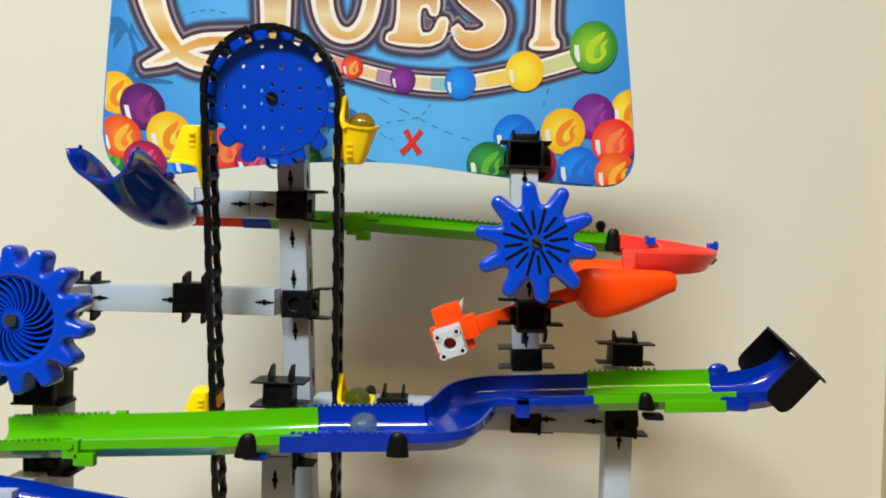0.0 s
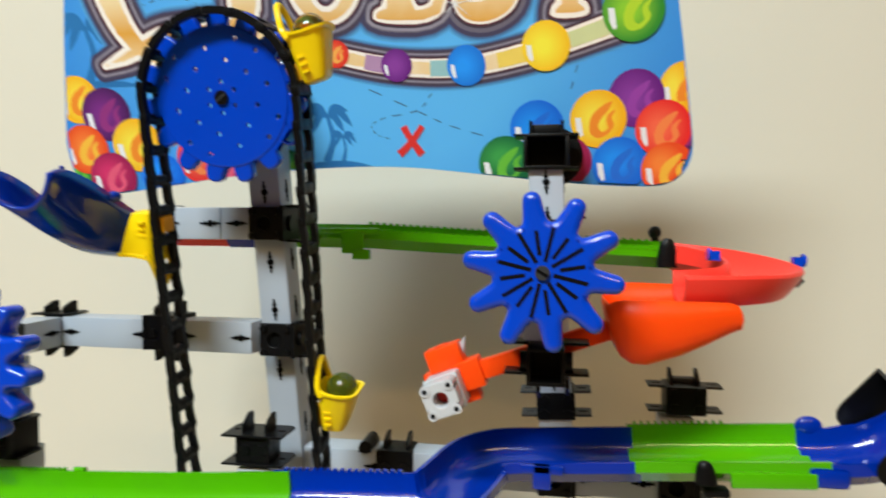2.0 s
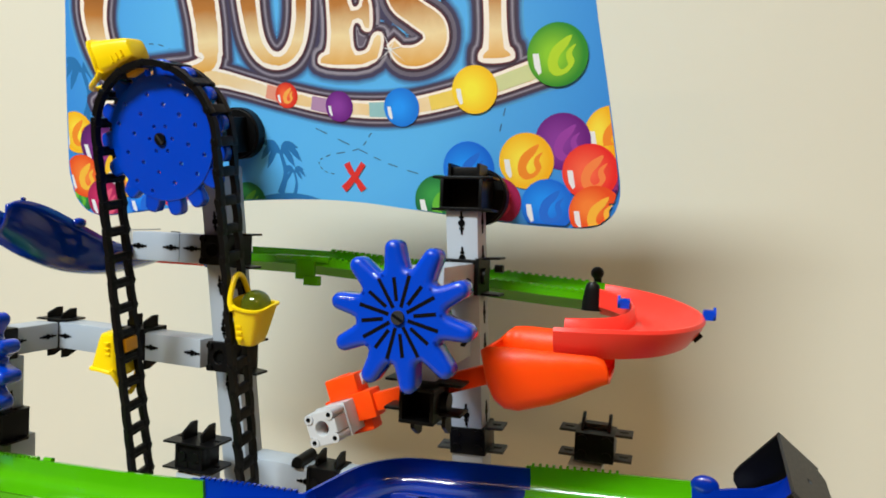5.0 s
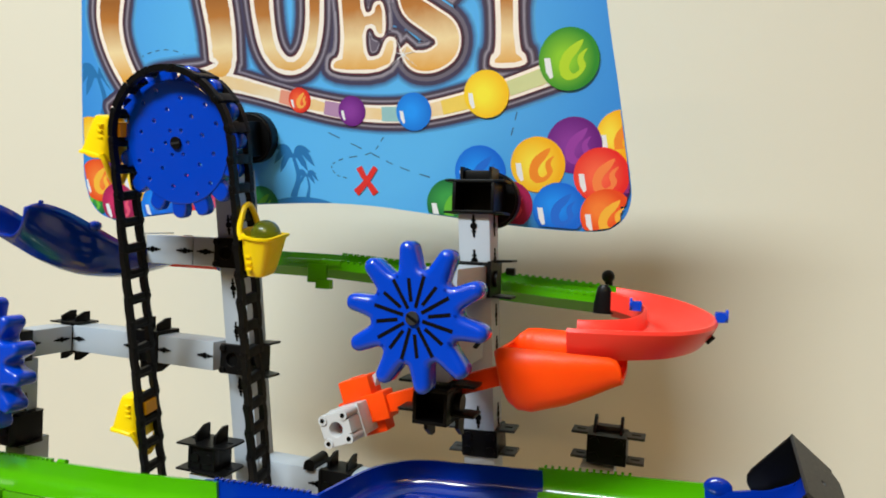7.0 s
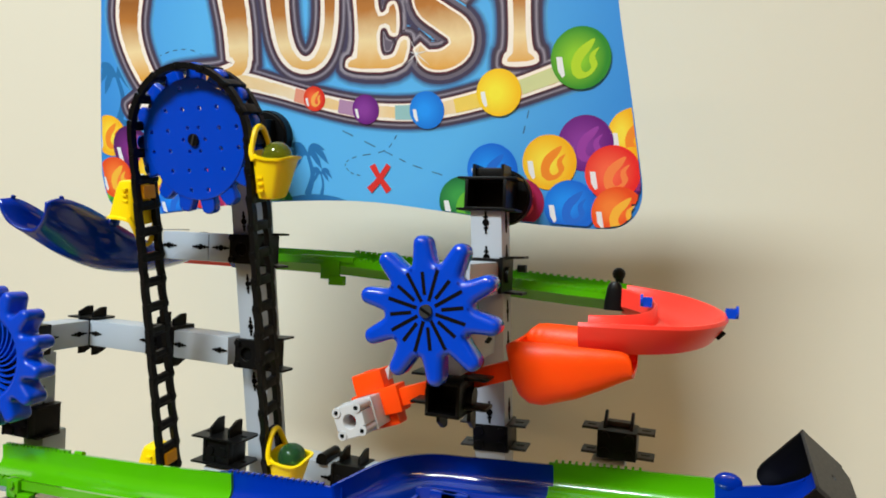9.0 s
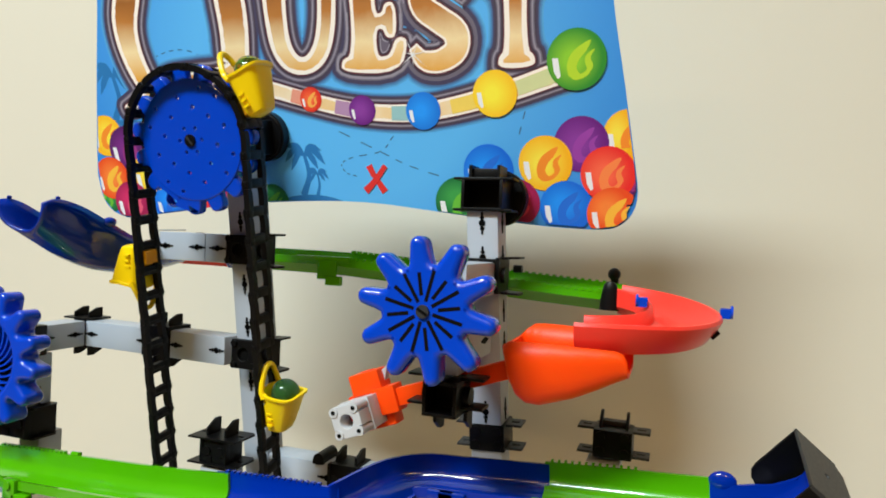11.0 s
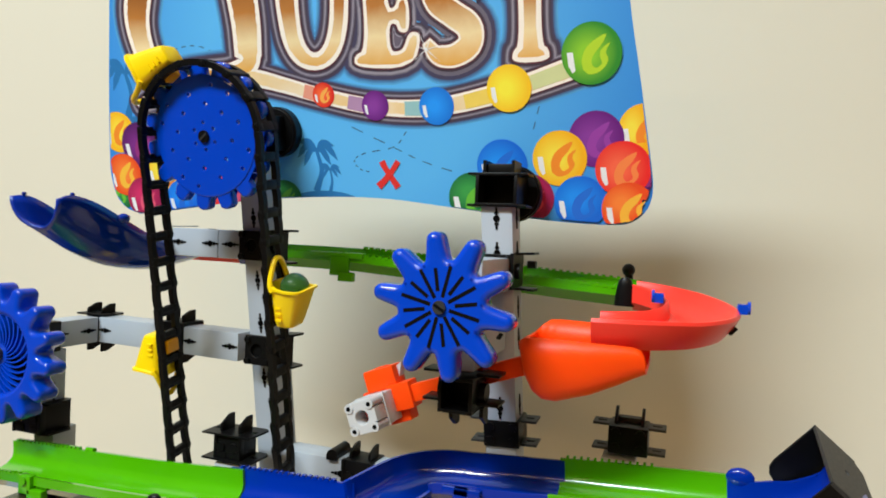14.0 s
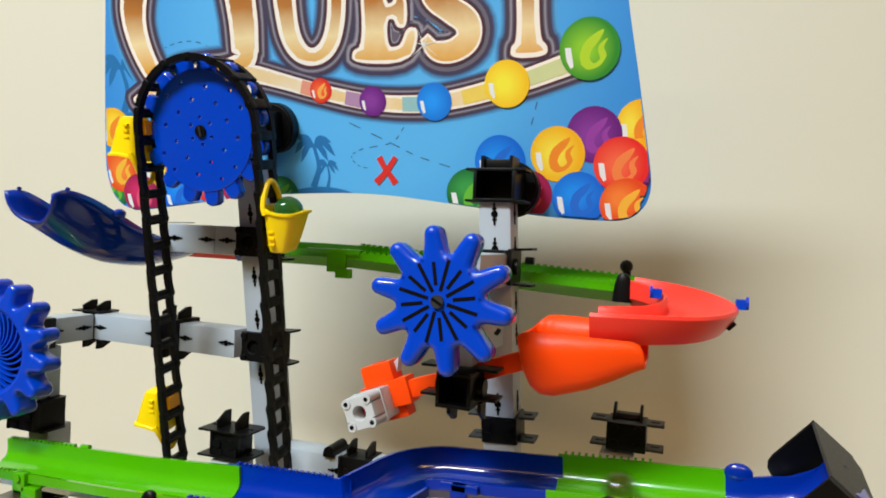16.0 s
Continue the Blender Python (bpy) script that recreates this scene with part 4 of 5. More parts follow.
def on_loop(s):
    """The pose on the loop s metres past the foot of the rising run: local x points outward, local z ahead."""
    s %= LINKS * PITCH
    tilt = LEAN_X
    if s < RUN:
        ang = -ALPHA + tilt
        out = Vector((math.cos(ang), 0, math.sin(ang)))
        top = Vector((LOOP_X, CHAIN_Y, WZ)) + R * out
        ahead = Vector((-out.z, 0, out.x))
        p = top - ahead * (RUN - s)
    elif s < RUN + ARC:
        ang = -ALPHA + tilt + (s - RUN) / R
        out = Vector((math.cos(ang), 0, math.sin(ang)))
        p = Vector((LOOP_X, CHAIN_Y, WZ)) + R * out
    elif s < 2 * RUN + ARC:
        ang = math.pi + ALPHA + tilt
        out = Vector((math.cos(ang), 0, math.sin(ang)))
        p = Vector((LOOP_X, CHAIN_Y, WZ)) + R * out + Vector((-out.z, 0, out.x)) * (s - RUN - ARC)
    else:
        ang = math.pi + ALPHA + tilt + (s - 2 * RUN - ARC) / R2
        out = Vector((math.cos(ang), 0, math.sin(ang)))
        p = Vector((X2, CHAIN_Y, Z2)) + R2 * out
    return TILT @ Matrix.Translation(p) @ pose(0, 0, 0, 0, -math.degrees(ang), 0)


def bucket_pose(s, x=0.0, z=0.0):
    """A bucket hangs from the link ahead of it and swings forward as it goes over the wheel."""
    s %= LINKS * PITCH
    stations = [0.0, RUN - 0.16, RUN - 0.06] + [RUN + k * ARC for k in (0.3, 0.55, 0.8, 0.95, 1.15)] + [2 * RUN + ARC, LINKS * PITCH]
    swing = float(np.interp(s, stations, (-0.0095, -0.0095, -0.0066, -0.0042, -0.0035, -0.0016, -0.0022, -0.0045, -0.0060, -0.0095)))
    return on_loop(s + swing - 0.005) @ Matrix.Translation((x, 0, z + 0.005))


S_B = RUN - (WZ - 1.0140)
chain = thing("chain", "black plastic ladder chain looped over the blue wheel", "chain")
bm = bmesh.new()
H = PITCH / 2
for sy in (-1, 1):
    y = sy * 0.0058
    sweep(bm, [[(q - 0.0015, y - 0.0016, v), (q + 0.0015, y - 0.0016, v), (q + 0.0015, y + 0.0016, v), (q - 0.0015, y + 0.0016, v)] for v, q in ((-H - 0.0003, 0.0020), (-H / 2, 0.0026), (0, 0.0027), (H / 2, 0.0026), (H + 0.0003, 0.0020))])
    box(bm, 0.0004, 0.0041, y - 0.0018, y + 0.0018, -H, -H + 0.0040, 0.0005)
box(bm, 0.0008, 0.0040, -0.0058, 0.0058, -H, -H + 0.0046, 0.0005)
rod(bm, (0.0018, -0.0080, -H + 0.0022), (0.0018, 0.0080, -H + 0.0022), 0.0013, 8)
first_link = part("chain_link", bm, BLACK, chain)
links = [first_link]
for i in range(1, LINKS):
    ob = new("chain_link", first_link.data)
    ob.parent = chain
    links.append(ob)


def make_bucket():
    b = thing("bucket", "yellow plastic bucket with a loop handle fixed to the chain", "bucket", "buckets on the chain")
    rings = []
    for z, x0, x1, hw in ((-0.0128, 0.0030, 0.0114, 0.0054), (-0.0123, 0.0024, 0.0124, 0.0064), (-0.0095, 0.0020, 0.0138, 0.0072), (-0.0026, 0.0018, 0.0164, 0.0084), (0.0060, 0.0016, 0.0191, 0.0098), (0.0066, 0.0012, 0.0204, 0.0108), (0.0077, 0.0012, 0.0206, 0.0109), (0.0078, 0.0026, 0.0191, 0.0093), (-0.0040, 0.0034, 0.0154, 0.0072), (-0.0104, 0.0036, 0.0122, 0.0054)):
        ring = []
        for k in range(20):
            a = 6.28319 * k / 20
            c, s = math.cos(a), math.sin(a)
            q = 0.50
            ring.append((0.0028 + (x0 + x1) / 2 + (x1 - x0) / 2 * math.copysign(abs(c) ** q, c), 0.9 * hw * math.copysign(abs(s) ** q, s), z + ((0.0024 * max(0, -c) - 0.0004 * max(0, c) - 0.0010 * abs(s)) if z > 0 else 0)))
        rings.append(ring)
    part("cup", sweep(bmesh.new(), rings), YELLOW, b)
    hp = smooth_path([(0.0068, -0.0084, 0.0055), (0.0052, -0.0074, 0.0100), (0.0050, -0.0036, 0.0185), (0.0050, 0.0, 0.0208), (0.0050, 0.0036, 0.0185), (0.0052, 0.0074, 0.0100), (0.0068, 0.0084, 0.0055)], 4)
    bm = bmesh.new()
    tube(bm, hp, 0.0014, 8)
    part("handle", bm, YELLOW, b)
    bm = bmesh.new()
    for z in (-0.0085, -0.0055, -0.0025):
        box(bm, 0.0075, 0.0105, -0.0080, -0.0055, z - 0.0005, z + 0.0005)
    part("ridge", bm, YELLOW, b)
    part("mount", box(bmesh.new(), -0.0004, 0.0062, -0.0040, 0.0040, -0.0105, -0.0035, 0.0006), shader("amber_plastic", (0.72, 0.32, 0.004), rough=0.4), b)
    return b


buckets = [make_bucket()]
for i in range(1, 6):
    buckets.append(copy_thing(buckets[0], Matrix()))
BUCKET_S = [S_B + i * 11 * PITCH for i in (-2, -1, 0, 1, 2, 3)]


def glass(name, colour):
    m = bpy.data.materials.new(name)
    m.use_nodes = True
    nt = m.node_tree
    b = nt.nodes["Principled BSDF"]
    tc = nt.nodes.new("ShaderNodeTexCoord")
    ns = nt.nodes.new("ShaderNodeTexNoise")
    ns.inputs["Scale"].default_value, ns.inputs["Detail"].default_value = 90, 2
    ra = nt.nodes.new("ShaderNodeValToRGB")
    ra.color_ramp.elements[0].color, ra.color_ramp.elements[1].color = (*[c * 0.75 for c in colour], 1), (*colour, 1)
    nt.links.new(tc.outputs["Object"], ns.inputs["Vector"])
    nt.links.new(ns.outputs["Fac"], ra.inputs["Fac"])
    nt.links.new(ra.outputs["Color"], b.inputs["Base Color"])
    b.inputs["Transmission Weight"].default_value = 0.9
    b.inputs["Roughness"].default_value = 0.03
    b.inputs["IOR"].default_value = 1.48
    return m


MR = 0.0071


def make_marble(label, colour):
    bm = bmesh.new()
    bmesh.ops.create_uvsphere(bm, u_segments=32, v_segments=20, radius=MR)
    ob = part("marble", bm, glass("marble_glass", colour))
    return tagged(ob, label, "marble", "glass marbles")


marble_amber = make_marble("translucent amber-brown glass marble in a bucket", (0.50, 0.33, 0.03))
marble_olive = make_marble("translucent olive green glass marble in a bucket", (0.35, 0.48, 0.06))
marble_green = make_marble("translucent dark green glass marble in a bucket", (0.10, 0.42, 0.20))
marble_clear = make_marble("translucent grey-green glass marble rolling on a track", (0.45, 0.70, 0.62))

# ---- the printed sign board ----
sign = thing("sign_board", "curved-edged blue printed sign board with a treasure title and coloured marbles", "sign")


def sign_y(x, z):
    return 0.4409 + 0.062 * x - 0.2253 * (z - 1.165)


def on_sign(me, lift):
    for v in me.vertices:
        v.co.y += sign_y(v.co.x, v.co.z) - lift
    return me


def grow(loop, d):
    """The outline pushed outward by d."""
    n = len(loop)
    area = sum(loop[i][0] * loop[(i + 1) % n][1] - loop[(i + 1) % n][0] * loop[i][1] for i in range(n))
    s = 1 if area > 0 else -1
    out = []
    for i in range(n):
        a, b, c = (Vector(loop[(i + k) % n]) for k in (-1, 0, 1))
        n1, n2 = (b - a).normalized(), (c - b).normalized()
        n1, n2 = Vector((n1.y, -n1.x)), Vector((n2.y, -n2.x))
        m = (n1 + n2)
        m = n1 if m.length < 0.2 else m.normalized()
        k = min(1.6, 1 / max(0.35, m.dot(n1)))
        out.append(tuple(b + m * (s * d * k)))
    return out


def stroke(pts, widths):
    """The outline of a brush stroke along pts."""
    pts = [Vector(p) for p in pts]
    l, r = [], []
    for i, p in enumerate(pts):
        d = (pts[min(i + 1, len(pts) - 1)] - pts[max(i - 1, 0)]).normalized()
        w = float(np.interp(i / (len(pts) - 1), np.linspace(0, 1, len(widths)), widths))
        n = Vector((-d.y, d.x)) * w
        l.append(tuple(p + n))
        r.append(tuple(p - n))
    return l + r[::-1]


def curve2(pts, steps=6):
    return [(p.x, p.z) for p in smooth_path([(u, 0, v) for u, v in pts], steps)]


def printed(name, loops, lift, mat, parent=None, label=""):
    return mesh_part(name, on_sign(flat_shape(loops, 0.00002), lift), mat, parent or sign, label, smooth=False)


edge = [(-0.1810, 1.345), (-0.1860, 1.305), (-0.1911, 1.2671), (-0.2002, 1.2195), (-0.2082, 1.1720), (-0.2088, 1.1600), (-0.2068, 1.1490), (-0.2010, 1.1420), (-0.1930, 1.1390), (-0.1871, 1.1386), (-0.1483, 1.1436), (-0.1156, 1.1483), (-0.0847, 1.1507), (-0.0481, 1.1523), (-0.0204, 1.1517), (0.0029, 1.1495), (0.0502, 1.1443), (0.08, 1.142), (0.1015, 1.1416), (0.1105, 1.1432), (0.1165, 1.1480), (0.1195, 1.1540), (0.1203, 1.1620), (0.1185, 1.1760), (0.1128, 1.2119), (0.1065, 1.2501), (0.1020, 1.295), (0.0990, 1.345)]
SKY = radial("printed_sky_blue", (0.105, 0.48, 0.93), (0.008, 0.19, 0.70))
for node in SKY.node_tree.nodes:
    if node.type == "MAPPING":
        node.inputs["Location"].default_value, node.inputs["Scale"].default_value = (-0.75, 0, -0.45), (1.5, 0, 1.1)
    if node.type == "VALTORGB":
        node.color_ramp.elements[0].position, node.color_ramp.elements[1].position = 0.12, 0.62
me = flat_shape([curve2(edge, 4)], 0.0016)
for v in me.vertices:
    v.co.y += sign_y(v.co.x, v.co.z)
mesh_part("board", me, SKY, sign, smooth=False)


def edge_clip(loop):
    """Keeps a printed shape inside the board's sides."""
    out = []
    for x, z in loop:
        lo = float(np.interp(z, (1.15, 1.172, 1.2195, 1.2671, 1.345), (-0.2070, -0.2075, -0.1996, -0.1905, -0.1805)))
        hi = float(np.interp(z, (1.148, 1.162, 1.176, 1.2119, 1.2501, 1.345), (0.1155, 0.1198, 0.1180, 0.1123, 0.1060, 0.0985)))
        fl = float(np.interp(x, (-0.207, -0.201, -0.193, -0.187, -0.148, -0.0847, -0.0481, 0.0029, 0.0502, 0.1015, 0.1105, 0.1165, 0.1195), (1.150, 1.1425, 1.1395, 1.1391, 1.1441, 1.1512, 1.1528, 1.15, 1.1448, 1.1421, 1.1437, 1.1485, 1.1545)))
        x = min(max(x, lo), hi)
        out.append((x, max(z, fl)))
    return out


def rgb(h):
    return tuple(((int(h[i:i + 2], 16) / 255 + 0.055) / 1.055) ** 2.4 for i in (0, 2, 4))


HUES = {"blue": ("1a96ff", "0a6ce0", "2070e0"), "yellow": ("ffe848", "fcb818", "f8902a"), "purple": ("7c2a86", "4c165c", "93307e"), "red": ("ff6a4a", "f02a28", "ff8a4a"), "orange": ("ff8a3a", "f0501e", "ffc040"), "green": ("3aa04a", "0c6a3a", "6ac03a"), "magenta": ("d8306a", "a01a50", "e85a7a"), "lime": ("8ed030", "2c8c2c", "b8dc30"), "fire": ("ff6a3a", "e02a1a", "ffb050"), "gold": ("fff040", "fcc820", "fff070"), "violet": ("8a3aa0", "6a1a80", "9a40a8"), "azure": ("1a98ff", "0a78e0", "50a8f8")}
BALLS = {k: (radial("printed_%s" % k, rgb(a), rgb(b)), shader("printed_%s_swirl" % k, rgb(c), rough=0.5, var=0.05)) for k, (a, b, c) in HUES.items()}
GLINT = shader("printed_white", (0.85, 0.87, 0.9), rough=0.5, var=0.01)
FLAME = [(-0.35, -0.55), (-0.1, -0.72), (0.3, -0.6), (0.55, -0.25), (0.45, 0.05), (0.6, 0.35), (0.3, 0.15), (0.25, -0.1), (0.32, -0.35), (0.1, -0.5), (-0.05, -0.3), (0.05, 0.0), (0.3, 0.3), (0.45, 0.65), (0.1, 0.5), (-0.25, 0.2), (-0.4, -0.2)]
SHINE = [(-0.82, 0.05), (-0.62, 0.05), (-0.52, -0.55), (-0.62, -0.62), (-0.76, -0.38)]


def printed_ball(hue, x, z, r, lift, swirl=True):
    a, b = BALLS[hue]
    ob = printed("printed_ball", [edge_clip(circle(x, z, r, 40))], lift, a)
    if swirl:
        printed("swirl", [edge_clip(moved(curve2(FLAME + FLAME[:1], 3)[:-1], x + 0.05 * r, z, 0.0, r * 0.92))], lift + 0.00003, b, ob)
    printed("glint", [edge_clip(moved(SHINE, x, z, 0.0, r))], lift + 0.00005, GLINT, ob)


# marbles heaped in the two corners
LIFT = 0.0001
for i, q in enumerate((("yellow", 0.1154, 1.1882, 0.0125), ("violet", 0.0924, 1.1839, 0.0137), ("blue", 0.0445, 1.1704, 0.0135), ("yellow", 0.0744, 1.1744, 0.0138), ("magenta", 0.0594, 1.1540, 0.0123), ("green", 0.0287, 1.1532, 0.0137), ("purple", 0.1190, 1.1640, 0.0060), ("red", 0.1059, 1.1694, 0.0136), ("blue", 0.0852, 1.1523, 0.0134), ("orange", 0.1091, 1.1496, 0.0133))):
    printed_ball(*q, LIFT + 0.00008 * i)
for i, q in enumerate((("yellow", -0.1987, 1.1883, 0.0123), ("purple", -0.1834, 1.1806, 0.0137), ("green", -0.2060, 1.1500, 0.0110), ("yellow", -0.1683, 1.1645, 0.0139), ("red", -0.1342, 1.1571, 0.0127), ("orange", -0.1981, 1.1625, 0.0129), ("blue", -0.1560, 1.1478, 0.0121), ("magenta", -0.1172, 1.1491, 0.0121), ("magenta", -0.1845, 1.1477, 0.0131), ("green", -0.0850, 1.1500, 0.0110), ("blue", -0.100, 1.1480, 0.0110))):
    printed_ball(*q, LIFT + 0.00008 * i)

# title letters and the ribbon under them
GOLD = banded("printed_gold", rgb("f8deaa"), rgb("f6cf88"), 0.97, between=(1.205, 1.285))
for node in GOLD.node_tree.nodes:
    if node.type == "VALTORGB":
        for where, hue in ((0.22, "e6a642"), (0.42, "f6deac"), (0.62, "bc7a38"), (0.76, "9c602a")):
            node.color_ramp.elements.new(where).color = (*rgb(hue), 1)
RIBBON = shader("printed_ribbon_gold", rgb("fff4dc"), rough=0.45, var=0.05, scale=45, second=rgb("eebb58"))
CREAM = shader("printed_cream", rgb("fdf3e8"), rough=0.45, var=0.03)
MAROON = shader("printed_maroon", rgb("6a2a34"), rough=0.5, var=0.1)
letters = {
    "letter_q": [stroke(curve2([(-0.1010, 1.2290), (-0.1005, 1.2480), (-0.1030, 1.2680), (-0.1110, 1.2900), (-0.1260, 1.3050), (-0.1460, 1.3050), (-0.1620, 1.2900), (-0.1702, 1.2660), (-0.1735, 1.2520), (-0.1718, 1.2370), (-0.1655, 1.2215), (-0.1560, 1.2110), (-0.1420, 1.2066), (-0.1200, 1.2085), (-0.1000, 1.2110)], 6), (0.0075, 0.0085, 0.0072, 0.0070, 0.0082, 0.0078, 0.0062, 0.0046, 0.0036, 0.0034))],
    "letter_q_foot": [stroke(curve2([(-0.1800, 1.2046), (-0.1640, 1.2105), (-0.1480, 1.2178), (-0.1300, 1.2206), (-0.1120, 1.2215), (-0.1010, 1.2260), (-0.1010, 1.2380)], 6), (0.0006, 0.0030, 0.0034, 0.0038, 0.0032, 0.0036, 0.0044, 0.0060, 0.0070))],
    "letter_u": [[(-0.0860, 1.2760), (-0.0860, 1.2715), (-0.0800, 1.2690), (-0.0790, 1.2480), (-0.0770, 1.2345), (-0.0710, 1.2250), (-0.0610, 1.2212), (-0.0505, 1.2236), (-0.0435, 1.2310), (-0.0395, 1.2430), (-0.0382, 1.2560), (-0.0378, 1.2690), (-0.0335, 1.2715), (-0.0335, 1.2760), (-0.0520, 1.2760), (-0.0520, 1.2715), (-0.0462, 1.2690), (-0.0468, 1.2500), (-0.0500, 1.2360), (-0.0560, 1.2285), (-0.0625, 1.2290), (-0.0670, 1.2370), (-0.0682, 1.2500), (-0.0675, 1.2690), (-0.0610, 1.2715), (-0.0610, 1.2760)]],
    "letter_e": [[(-0.0350, 1.2720), (-0.0345, 1.2680), (-0.0275, 1.2660), (-0.0278, 1.2290), (-0.0345, 1.2268), (-0.0345, 1.2222), (-0.0030, 1.2212), (0.0020, 1.2360), (-0.0030, 1.2372), (-0.0060, 1.2300), (-0.0090, 1.2275), (-0.0160, 1.2275), (-0.0160, 1.2430), (-0.0100, 1.2440), (-0.0085, 1.2390), (-0.0045, 1.2390), (-0.0045, 1.2540), (-0.0085, 1.2540), (-0.0100, 1.2490), (-0.0160, 1.2485), (-0.0160, 1.2655), (-0.0085, 1.2655), (-0.0045, 1.2590), (-0.0005, 1.2600), (0.0000, 1.2710)]],
    "letter_s": [stroke(curve2([(0.0060, 1.2320), (0.0110, 1.2262), (0.0200, 1.2255), (0.0285, 1.2305), (0.0285, 1.2390), (0.0200, 1.2455), (0.0115, 1.2520), (0.0105, 1.2610), (0.0180, 1.2660), (0.0280, 1.2635), (0.0330, 1.2590)], 5), (0.0018, 0.0042, 0.0050, 0.0058, 0.0056, 0.0054, 0.0046, 0.0034, 0.0018))],
    "letter_t": [[(0.0400, 1.2740), (0.0412, 1.2640), (0.0545, 1.2665), (0.0555, 1.2290), (0.0518, 1.2258), (0.0518, 1.2220), (0.0680, 1.2224), (0.0680, 1.2262), (0.0640, 1.2290), (0.0638, 1.2665), (0.0768, 1.2640), (0.0780, 1.2740)]],
    "tail": [stroke(curve2([(-0.1060, 1.2165), (-0.0960, 1.2172), (-0.0784, 1.2130), (-0.0556, 1.2070), (-0.0251, 1.2010), (0.0098, 1.2003), (0.0487, 1.2080), (0.0860, 1.2195)], 6), (0.0052, 0.0040, 0.0034, 0.0032, 0.0034, 0.0038, 0.0042, 0.0046))],
}
GLOW = [shader("printed_glow", rgb(h), rough=0.5, var=0.06, scale=140) for h in ("55a6de", "4a8cc4", "466e9e", "443f5c", "453a4c", "6e6878", "9a94a2", "6a6072", "3e303e")]
LAYERS = [(0.0094, GLOW[0]), (0.0086, GLOW[1]), (0.0078, GLOW[2]), (0.0070, GLOW[3]), (0.0060, GLOW[4]), (0.0050, GLOW[5]), (0.0043, GLOW[6]), (0.0036, GLOW[7]), (0.0029, GLOW[8]), (0.0018, MAROON), (0.0012, CREAM)]
rand = random.Random(5)


def ragged(loop):
    """The outline with a hand-cut unevenness."""
    return [(x + rand.uniform(-0.00028, 0.00028), z + rand.uniform(-0.00028, 0.00028)) for x, z in loop]


def rounded(loop, times=2):
    """The outline with its corners cut round."""
    for _ in range(times):
        loop = [q for a, b in zip(loop, loop[1:] + loop[:1]) for q in ((a[0] * 0.75 + b[0] * 0.25, a[1] * 0.75 + b[1] * 0.25), (a[0] * 0.25 + b[0] * 0.75, a[1] * 0.25 + b[1] * 0.75))]
    return loop


Z0 = 0.00005
for k, (d, mat) in enumerate(LAYERS):
    for j, (nm, loops) in enumerate(letters.items()):
        d2 = d * (0.72 if nm == "tail" else 1.0)
        name = "cream_edge" if mat is CREAM else "maroon_edge" if mat is MAROON else "soft_edge"
        printed(name, [rounded(grow(loops[0], d2), 0 if nm == "letter_s" else 2)], Z0 + 0.00003 * k + 0.000004 * j, mat)
for j, (nm, loops) in enumerate(letters.items()):
    d2 = 0.0 if nm == "letter_s" else -0.0006 if nm in ("tail", "letter_e") else -0.0013
    outline = grow(loops[0], d2) if nm == "letter_s" else ragged(rounded(grow(loops[0], d2), 1))
    printed("face", [outline], Z0 + 0.00003 * len(LAYERS) + 0.000004 * j, RIBBON if nm == "tail" else GOLD)
# fading trails that the ribbon's balls leave
RUN_LINE = curve2([(-0.0784, 1.2130), (-0.0556, 1.2070), (-0.0251, 1.2010), (0.0098, 1.2003), (0.0487, 1.2080), (0.0860, 1.2195)], 10)
for hue, x, r in (("ec9c84", -0.0556, 0.0066), ("b48cb2", -0.0251, 0.0078), ("98c6ca", 0.0098, 0.0096), ("f4d460", 0.0487, 0.0116), ("d4daa0", 0.0896, 0.0145)):
    pts = [p for p in RUN_LINE if x - 2.1 * r < p[0] < x - 0.4 * r]
    if len(pts) > 2:
        printed("trail", [stroke(pts, (0.0036, 0.0038))], Z0 + 0.00042, shader("printed_trail", rgb(hue), rough=0.5, var=0.08, scale=120))
for i, (hue, x, z, r) in enumerate((("fire", -0.0556, 1.2076, 0.0066), ("violet", -0.0251, 1.2015, 0.0078), ("azure", 0.0098, 1.2007, 0.0096), ("gold", 0.0487, 1.2088, 0.0116), ("lime", 0.0896, 1.2240, 0.0145))):
    printed_ball(hue, x, z, r, 0.00055 + 0.00006 * i, swirl=hue in ("fire", "lime"))
# star of light on the title
star = []
for i in range(14):
    a = 6.28319 * i / 14 + 0.2
    r = (0.0100 if i % 4 == 0 else 0.0060) if i % 2 == 0 else 0.0006
    star.append((0.0053 + r * math.cos(a), 1.2290 + r * math.sin(a)))
printed("sparkle", [star], 0.00060, GLINT)
# red cross, dashes and palms
CROSS = shader("printed_red", rgb("e0302c"), rough=0.5, var=0.06)
printed("cross", [stroke([(-0.0232, 1.1722), (-0.0208, 1.1675), (-0.0180, 1.1635), (-0.0142, 1.1580)], (0.0019, 0.0016, 0.0016, 0.0020))], 0.0003, CROSS)
printed("cross", [stroke([(-0.0135, 1.1722), (-0.0175, 1.1668), (-0.0215, 1.1622), (-0.0258, 1.1583)], (0.0015, 0.0015, 0.0017, 0.0020))], 0.0004, CROSS)
INK = shader("printed_slate_blue", rgb("3a5a86"), rough=0.5, var=0.1)
PALM = shader("printed_palm_blue", rgb("2474b4"), rough=0.5, var=0.1)
